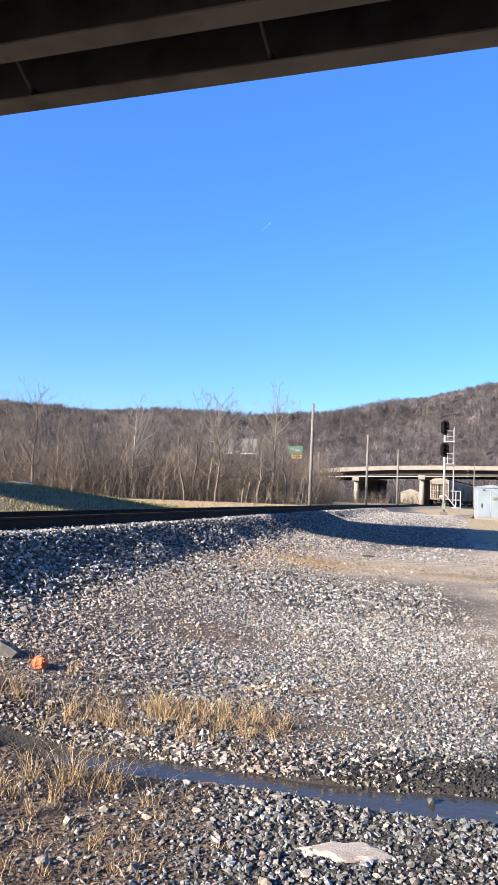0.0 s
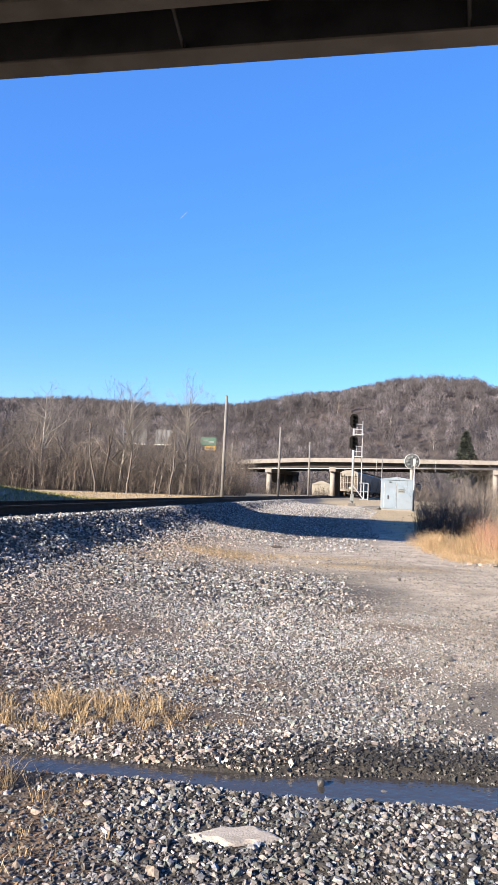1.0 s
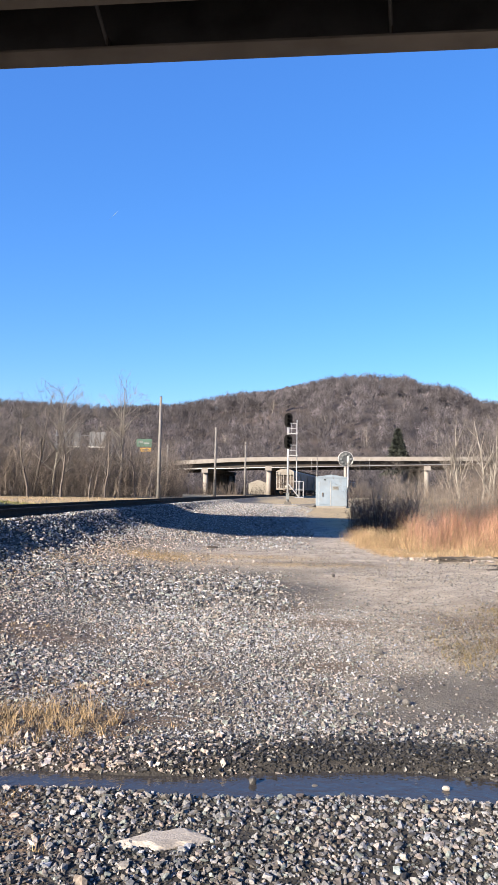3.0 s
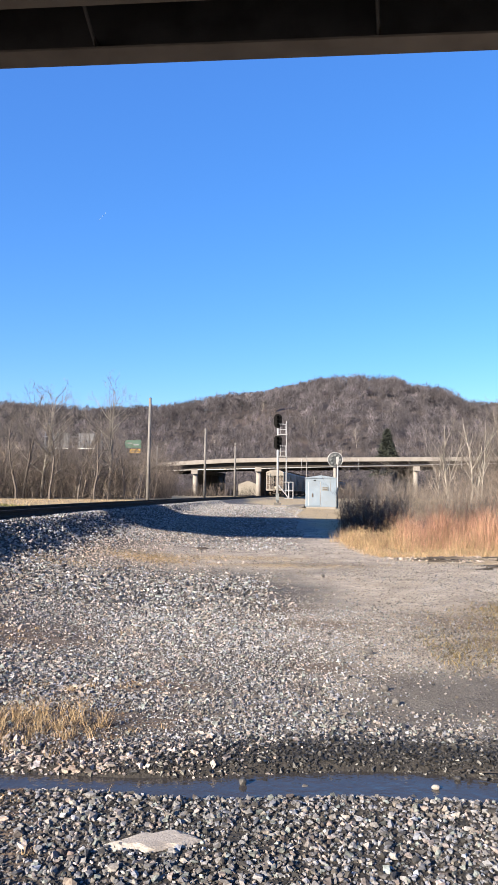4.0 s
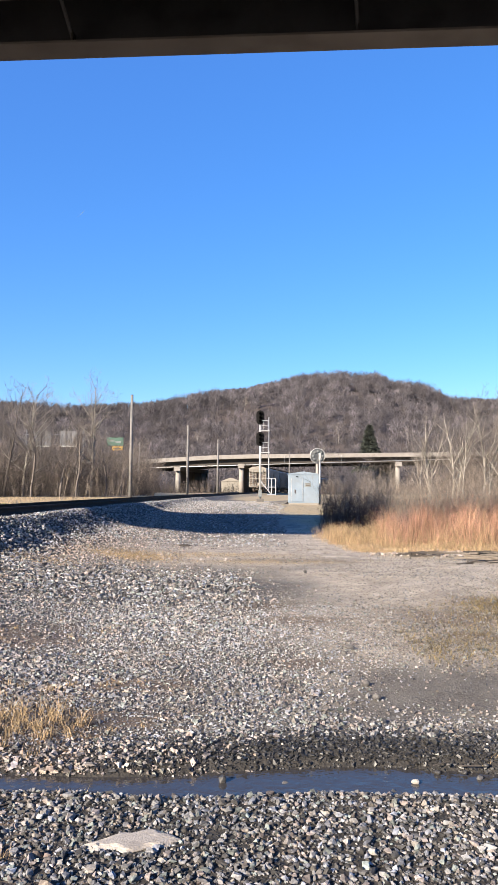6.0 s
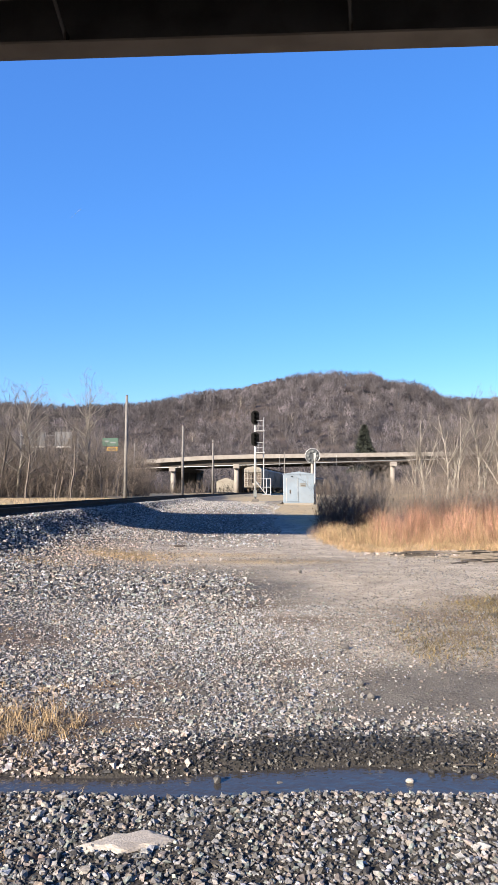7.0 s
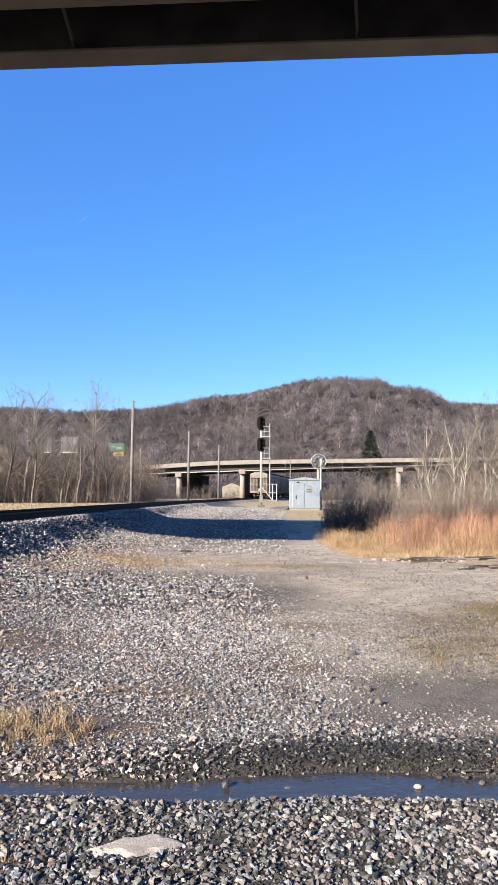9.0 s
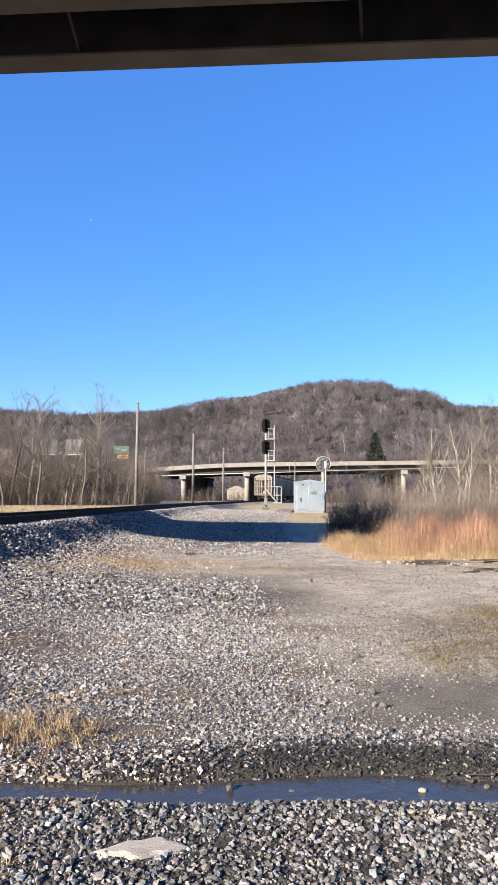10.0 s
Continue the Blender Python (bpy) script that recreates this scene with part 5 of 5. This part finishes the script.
lump("stone", "grey stone on the dirt", "stone", (0.93, 6.25, 0.02), (0.033, 0.030, 0.030), M["rock"], 8)
lump("stone", "grey stone on the gravel", "stone", (0.97, 7.6, 0.02), (0.051, 0.036, 0.036), M["rock"], 9)
lump("stone", "pale stone on the gravel", "stone", (0.88, 7.35, 0.02), (0.036, 0.030, 0.024), M["rock"], 10)
lump("stone", "dark stone on the dirt", "stone", (1.0, 14.6, 0.03), (0.042, 0.036, 0.036), M["rock"], 12)
for k, (x, y, r) in enumerate(((1.08, 4.47, 0.03), (1.16, 4.52, 0.022), (1.24, 4.46, 0.026), (1.31, 4.40, 0.03), (1.38, 4.50, 0.024), (1.47, 4.44, 0.028))):
    lump("stone", "small stone half sunk at the water's edge", "stone", (x, y, 0.04), (r * 0.75, r * 0.6, r * 0.5), M["rock" if k % 2 else "wet_stone"], 30 + k)
for k, (x, y, turn) in enumerate(((1.12, 4.5, 12), (1.27, 4.47, -20))):
    stick = part("stick", rod(B(), (-0.06, 0, 0), (0.07, 0.02, 0.012), 0.0045, 0.0025, 6), M["timber_dark"], None)
    stick.matrix_world = pose(x, y, ground_at(x, y) + 0.06, 0, 0, turn)
    tagged(stick, "thin broken brown stick caught on stones in the water", "stick")
lump("boulder", "broken grey boulder by the embankment", "stone", (-3.75, 5.66, 0.03), (0.17, 0.12, 0.10), M["rock"], 13)
lump("boulder", "broken grey boulder by the embankment", "stone", (-3.32, 4.92, 0.02), (0.10, 0.09, 0.08), M["rock"], 14)
lump("orange_mesh", "crumpled orange plastic mesh on the gravel", "debris", (-3.36, 5.58, 0.04), (0.08, 0.06, 0.06), M["orange"], 15, 0, 3, 0.9)
lump("spoil_heap", "small dark heap of spoil beside the signal", "soil heap", (2.05, 48.6, 0.02), (0.5, 0.4, 0.26), M["rock"], 41, 10, 3, 0.5)
lump("spoil_heap", "low brown heap of spoil beside the cabinet", "soil heap", (1.55, 50.3, 0.02), (0.6, 0.4, 0.2), M["rock"], 42, -15, 3, 0.5)
pad = part("concrete_pad", box(B(), (0, 0, 0.03), (2.6, 1.3, 0.16), 0.02), M["concrete"], None)
pad.matrix_world = pose(0.7, 51.6, ground_at(0.7, 51.6), 0, 0, 3)
tagged(pad, "pale concrete pad under the signal mast", "concrete pad")
lump("wood_scrap", "flat dark wood scrap on the dirt", "debris", (-2.0, 20.9, 0.04), (0.20, 0.08, 0.04), M["timber_dark"], 16)


def timbers():
    rng = np.random.default_rng(81)
    rows = []
    for k in range(9):
        rows.append((4.15 + float(rng.normal(0, 0.28)), 18.5 + float(rng.normal(0, 0.22)), 0.03 + 0.05 * float(rng.uniform(0, 1)), float(rng.uniform(0.6, 1.5)), float(rng.normal(2, 9)), "timber_dark"))
    for k in range(22):
        rows.append((5.75 + float(rng.normal(0, 0.5)), 17.7 + float(rng.normal(0, 0.4)), 0.04 + 0.12 * float(rng.uniform(0, 1)), float(rng.uniform(0.7, 2.0)), float(rng.normal(-8, 14)), "timber" if k % 3 else "timber_dark"))
    for k in range(4):
        rows.append((4.7 + 0.4 * k, 16.6 + float(rng.normal(0, 0.25)), 0.02, float(rng.uniform(0.4, 0.9)), float(rng.normal(0, 12)), "timber_dark"))
    for x, y, z, ln, turn, mt in rows:
        bm = box(B(), (0, 0, 0), (ln * 0.55, 0.065, 0.035), 0.006)
        for v in bm.verts:
            v.co += Vector(rng.normal(0, 0.008, 3))
        ob = part("timber", bm, M[mt], None)
        ob.matrix_world = pose(x, y, ground_at(x, y) + z - 0.01, float(rng.normal(0, 6)), float(rng.normal(0, 3)), turn + float(rng.normal(0, 8)))
        tagged(ob, "weathered broken timber baulk in a loose heap" if mt == "timber" else "blackened rotten timber lying on the gravel", "timber", group="heap of old timbers")


timbers()

# ---------------------------------------------------------------- gravel
def stone_shapes(k, seed, coarse):
    rng = np.random.default_rng(seed)
    shapes = []
    if coarse:
        ang = np.array([0.3, 2.4, 4.4])
        base = np.array([(0.72 * math.cos(t), 0.72 * math.sin(t), z) for z in (-0.5, 0.5) for t in ang])
        faces = np.array([(0, 2, 1), (3, 4, 5), (0, 1, 4), (0, 4, 3), (1, 2, 5), (1, 5, 4), (2, 0, 3), (2, 3, 5)])
        jit = 0.2
    else:
        g = (1 + 5 ** 0.5) / 2
        base = np.array([(-1, g, 0), (1, g, 0), (-1, -g, 0), (1, -g, 0), (0, -1, g), (0, 1, g), (0, -1, -g), (0, 1, -g), (g, 0, -1), (g, 0, 1), (-g, 0, -1), (-g, 0, 1)], float) / 1.9
        faces = np.array([(0, 11, 5), (0, 5, 1), (0, 1, 7), (0, 7, 10), (0, 10, 11), (1, 5, 9), (5, 11, 4), (11, 10, 2), (10, 7, 6), (7, 1, 8), (3, 9, 4), (3, 4, 2), (3, 2, 6), (3, 6, 8), (3, 8, 9), (4, 9, 5), (2, 4, 11), (6, 2, 10), (8, 6, 7), (9, 8, 1)])
        jit = 0.25
    for _ in range(k):
        v = base + rng.normal(0, jit, base.shape)
        shapes.append(v * rng.uniform((0.8, 0.65, 0.45), (1.25, 1.0, 0.85)))
    return np.array(shapes), faces


def scatter(name, label, x, y, r, material, seed, coarse, sink=0.25):
    rng = np.random.default_rng(seed)
    shapes, faces = stone_shapes(24, seed, coarse)
    n = len(x)
    v = shapes[rng.integers(0, 24, n)] * r[:, None, None]
    a, t = rng.uniform(0, 6.283, n), rng.normal(0, 0.8, n)
    ca, sa, ct, stt = np.cos(a), np.sin(a), np.cos(t), np.sin(t)
    R = np.zeros((n, 3, 3))
    R[:, 0, 0], R[:, 0, 1], R[:, 0, 2] = ca, -sa * ct, sa * stt
    R[:, 1, 0], R[:, 1, 1], R[:, 1, 2] = sa, ca * ct, -ca * stt
    R[:, 2, 1], R[:, 2, 2] = stt, ct
    v = np.einsum("nij,nkj->nki", R, v) * (1.12 if coarse else 1.0)
    z = height(x, y) + r * (0.35 - sink)
    v = v + np.stack([x, y, z], -1)[:, None]
    k = v.shape[1]
    F = (faces[None] + (np.arange(n) * k)[:, None, None]).reshape(-1, 3)
    return tagged(soup(name, v.reshape(-1, 3), F, material), label, "gravel", kind="stuff")


def gravel():
    rng = np.random.default_rng(91)

    def spray(n, y0, y1, power=1.0):
        y = y0 + (y1 - y0) * rng.uniform(0, 1, n) ** power
        x = rng.uniform(-0.66, 0.37, n) * (y + 0.5)
        return x, y

    # near bank: loose angular stones
    x, y = spray(30000, 2.2, 4.22, 0.9)
    bare = sstep(-1.7, -1.0, x + 0.25 * waves(x, y, 3, 66))
    slab = ((x + 0.585) / 0.205) ** 2 + ((y - 3.545) / 0.11) ** 2 > 0.7
    keep = (rng.uniform(0, 1, len(x)) < 0.55 + 0.45 * bare) & (np.abs(y - rill_y(x)) > rill_w(x) - 0.02) & slab
    x, y, bare = x[keep], y[keep], bare[keep]
    r = np.clip(0.0105 * np.exp(rng.normal(0, 0.45, len(x))), 0.004, 0.029) * (0.75 + 0.3 * bare)
    big = (r > 0.0085) & (rng.uniform(0, 1, len(r)) < 0.72)
    r = r * 0.74
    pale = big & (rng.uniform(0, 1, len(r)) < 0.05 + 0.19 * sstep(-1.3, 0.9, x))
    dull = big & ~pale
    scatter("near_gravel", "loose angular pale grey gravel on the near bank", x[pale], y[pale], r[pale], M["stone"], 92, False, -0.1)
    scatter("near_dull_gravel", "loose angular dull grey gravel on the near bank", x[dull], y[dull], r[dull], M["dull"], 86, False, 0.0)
    scatter("near_grit", "dark grit between the near bank's stones, deepened for their shade", x[~big], y[~big], r[~big], M["gap_shade_grit"], 90, True, 0.1)
    x, y = rng.uniform(-3.4, -0.8, 420), rng.uniform(2.4, 4.2, 420)
    keep = np.abs(y - rill_y(x)) > rill_w(x) + 0.01
    x, y = x[keep], y[keep]
    scatter("soil_stones", "pinkish broken stones lying on the brown soil", x, y, np.clip(0.012 * np.exp(rng.normal(0, 0.5, len(x))), 0.006, 0.034), M["brown_stone"], 101, False, 0.05)
    # the same gravel thinning out round the bank
    x, y = rng.uniform(-3.2, 5.5, 17000), rng.uniform(-1.5, 4.2, 17000)
    inside = (y > 2.2) & (x > -0.66 * (y + 0.5)) & (x < 0.37 * (y + 0.5))
    thin = (0.35 + 0.65 * sstep(-1.5, 2.4, y)) * (1 - 0.6 * sstep(2.5, 5.5, x)) * sstep(-3.2, -1.4, x)
    keep = ~inside & (rng.uniform(0, 1, len(x)) < thin) & (np.abs(y - rill_y(x)) > rill_w(x))
    x, y = x[keep], y[keep]
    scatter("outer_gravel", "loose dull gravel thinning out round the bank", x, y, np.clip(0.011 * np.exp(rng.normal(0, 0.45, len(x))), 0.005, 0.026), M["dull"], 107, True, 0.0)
    # wet stones along the far bank
    x, y = spray(26000, 4.4, 5.35)
    d = y - rill_y(x) - rill_w(x)
    fall = 1 - sstep(0.08, 0.72, d + 0.14 * waves(x, y, 3, 67))
    keep = (d > -0.03) & (fall > rng.uniform(0, 1, len(x))) & (x > -5)
    wetx, wety = x[keep], y[keep]
    left = sstep(-1.5, 0.3, wetx) < rng.uniform(0, 1, len(wetx))
    grey = left & (rng.uniform(0, 1, len(wetx)) < 0.55)
    wetk = ~grey
    scatter("wet_gravel", "dark wet gravel along the rill", wetx[wetk], wety[wetk], np.clip(0.0078 * np.exp(rng.normal(0, 0.45, wetk.sum())), 0.004, 0.022), M["wet_stone"], 93, True, -0.05)
    scatter("bank_gravel", "grey gravel along the rill", wetx[grey], wety[grey], np.clip(0.0105 * np.exp(rng.normal(0, 0.45, grey.sum())), 0.005, 0.03), M["brown_stone"], 94, True, -0.05)
    # middle yard
    x, y = spray(106000, 4.5, 10.5, 0.95)
    dry = sstep(0.10, 0.75, y - rill_y(x) - rill_w(x) + 0.14 * waves(x, y, 3, 67))
    open_dirt = sstep(0.1, 1.4, x - 0.2 + 0.9 * waves(x, y, 1.2, 68)) * (1 - 0.55 * np.exp(-((y - 8.5) / 1.4) ** 2))
    wetm = damp_sand(x, y)
    keep = rng.uniform(0, 1, len(x)) > np.maximum(np.maximum(0.72 * open_dirt, 0.97 * wetm), np.maximum(1 - dry, 0.7 * bare_soil(x, y)))
    x, y = x[keep], y[keep]
    r = np.clip(0.0112 * np.exp(rng.normal(0, 0.42, len(x))), 0.005, 0.028) * (1 + 0.35 * np.clip(waves(x, y, 1.5, 69) * 2, -0.6, 1))
    big = (r > 0.009) & (rng.uniform(0, 1, len(r)) < 0.8)
    on_dirt = sstep(0.2, 1.9, x - 0.2 + 0.9 * waves(x, y, 1.2, 68)) > rng.uniform(0, 1, len(r))
    tan = big & on_dirt
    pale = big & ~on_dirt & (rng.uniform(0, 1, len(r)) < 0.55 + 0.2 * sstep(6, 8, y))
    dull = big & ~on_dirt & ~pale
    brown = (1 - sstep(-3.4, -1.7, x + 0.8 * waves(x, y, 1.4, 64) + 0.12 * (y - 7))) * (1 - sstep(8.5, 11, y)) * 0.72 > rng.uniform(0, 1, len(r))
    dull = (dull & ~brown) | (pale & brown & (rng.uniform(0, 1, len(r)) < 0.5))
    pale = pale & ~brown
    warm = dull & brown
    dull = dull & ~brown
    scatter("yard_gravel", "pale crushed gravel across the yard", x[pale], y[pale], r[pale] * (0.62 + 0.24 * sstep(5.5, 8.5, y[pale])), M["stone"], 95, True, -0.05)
    scatter("yard_tan_gravel", "tan crushed gravel on the dirt", x[tan], y[tan], r[tan] * 0.85, M["grit"], 84, True, -0.05)
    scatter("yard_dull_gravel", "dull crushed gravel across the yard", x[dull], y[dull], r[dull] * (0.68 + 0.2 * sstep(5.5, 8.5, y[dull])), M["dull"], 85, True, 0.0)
    scatter("yard_brown_gravel", "pinkish brown crushed gravel beside the rill", x[warm], y[warm], r[warm] * 0.9, M["brown_stone"], 102, True, 0.0)
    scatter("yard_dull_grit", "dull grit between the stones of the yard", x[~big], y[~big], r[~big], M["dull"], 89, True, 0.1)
    x, y = spray(62000, 5.2, 19.5, 0.75)
    w = sstep(-1.2, 0.6, x + 0.7 * waves(x, y, 1.0, 68)) * (1 - 0.92 * damp_sand(x, y)) * (1 - 0.6 * bare_soil(x, y))
    w = np.maximum(w, 0.8 * sstep(13.5, 15, y)) * (0.55 + 0.45 * sstep(-0.3, 0.25, waves(x, y, 1.7, 78)))
    keep = (rng.uniform(0, 1, len(x)) < w) & (x > -4.5)
    x, y = x[keep], y[keep]
    scatter("yard_grit", "tan stony grit across the yard", x, y, np.clip(0.0085 * np.exp(rng.normal(0, 0.38, len(x))), 0.004, 0.022), M["grit"], 99, True, 0.1)
    x, y = spray(26000, 7.5, 18, 0.8)
    keep = (x > -0.6 + 0.5 * waves(x, y, 1.1, 81)) & (waves(x, y, 1.3, 82) + rng.normal(0, 0.25, len(x)) > 0.1)
    x, y = x[keep], y[keep]
    scatter("dirt_pebbles", "dark pebbles strewn over the tan dirt", x, y, np.clip(0.011 * np.exp(rng.normal(0, 0.4, len(x))), 0.006, 0.026), M["dull"], 103, True, -0.1)
    # far yard
    x, y = spray(56000, 10.3, 22)
    ridge = np.exp(-((y - 12.6 - 0.3 * waves(x, y, 0.9, 70)) / 1.5) ** 2) * (1 - sstep(-0.6, 0.5, x))
    open_dirt = np.maximum(sstep(-0.6, 0.6, x + 0.8 * waves(x, y, 0.8, 68)), sstep(14.3, 15.8, y))
    keep = (rng.uniform(0, 1, len(x)) > 0.9 * open_dirt) & (x - track_x(y) > 2.0)
    x, y, ridge = x[keep], y[keep], ridge[keep]
    tan = (open_dirt[keep] > rng.uniform(0, 1, len(x)))
    r = rng.uniform(0.012, 0.030, len(x)) * (1 + 0.5 * ridge)
    # a random share takes the dull material, as stones in shadow
    dull = ~tan & (rng.uniform(0, 1, len(x)) < 0.55)
    grey = ~tan & ~dull
    scatter("far_gravel", "coarse grey gravel beside the embankment", x[grey], y[grey], r[grey] * 1.1, M["ballast"], 96, True, 0.0)
    scatter("far_dull_gravel", "coarse gravel beside the embankment, dulled to look shaded", x[dull], y[dull], r[dull] * 1.1, M["dull"], 105, True, -0.05)
    scatter("far_tan_gravel", "tan stones scattered on the dirt", x[tan], y[tan], r[tan] * 0.8, M["grit"], 83, True)
    n = 900
    x, y = rng.normal(5.0, 0.9, n), rng.normal(19.0, 0.4, n)
    scatter("rubble", "pale broken rubble round the old timbers", x, y, rng.uniform(0.015, 0.05, n), M["brown_stone"], 106, True, 0.0)
    x, y = spray(34000, 20, 62, 1.5)
    keep = (x - track_x(y) > 2.6) & (x < 3.0) & (waves(x, y, 0.7, 77) + rng.normal(0, 0.3, len(x)) > -0.25)
    x, y = x[keep], y[keep]
    scatter("lane_gravel", "thin gravel on the dirt lane", x, y, rng.uniform(0.012, 0.03, len(x)), M["grit"], 98, True)
    n = 15000
    y = rng.uniform(21, 60, n)
    x = track_x(y) + 2.4 + 5.6 * rng.uniform(0, 1, n) ** 1.3 + 0.6 * waves(0 * y, y, 0.6, 84)
    scatter("shoulder_ballast", "grey ballast spread over the shoulder of the lane", x, y, rng.uniform(0.02, 0.045, n), M["ballast"], 104, True, -0.05)
    # ballast shoulder and bed
    n = 33000
    y = 6 + 54 * rng.uniform(0, 1, n) ** 1.7
    fade = rng.uniform(0, 1, n)
    x = track_x(y) + 0.8 + 1.9 * np.abs(rng.normal(0, 1, n)) * (1 - 0.35 * sstep(20, 40, y)) + 0.6 * fade + 0.5 * waves(0 * y, y, 0.8, 76)
    r = rng.uniform(0.022, 0.046, n)
    inner = x - track_x(y) < 2.5 + 0.3 * rng.normal(0, 1, n)
    scatter("ballast", "coarse grey track ballast heaped along the rails", x[inner], y[inner], r[inner], M["ballast"], 97, True, -0.05)
    scatter("spilt_ballast", "coarse grey ballast spilt from the embankment", x[~inner], y[~inner], r[~inner] * (0.56 + 0.2 * sstep(9, 14, y[~inner])), M["brown_stone"], 88, True, -0.05)


gravel()

# ---------------------------------------------------------------- ties, last
def ties():
    bm = box(B(), (0, 0, 0), (2.6, 0.22, 0.17), 0.012)
    first = part("tie", bm, M["tie"], TRACK)
    y = 4.0
    k = 0
    while k < 150:
        x, slope = float(track_x(y)), 2 * 4.6e-4 * y
        ob = first if k == 0 else first.copy()
        if k:
            scene.collection.objects.link(ob)
        ob.matrix_basis = pose(x, y, RAIL_Z - 0.19 - 0.085, 0, 0, -math.degrees(math.atan(slope)))
        y += 0.53
        k += 1


ties()


def contrail():
    bm = B()
    a, b = Vector((-624.0, 2500.0, 950.0)), Vector((-591.0, 2500.0, 982.0))
    for k in range(6):
        rod(bm, a.lerp(b, k / 6), a.lerp(b, (k + 1) / 6), 0.12 + 0.04 * k, 0.16 + 0.04 * k, 8)
    tagged(part("contrail", bm, M["white"], None), "short white vapour trail high in the sky", "vapour trail", kind="structure")


contrail()
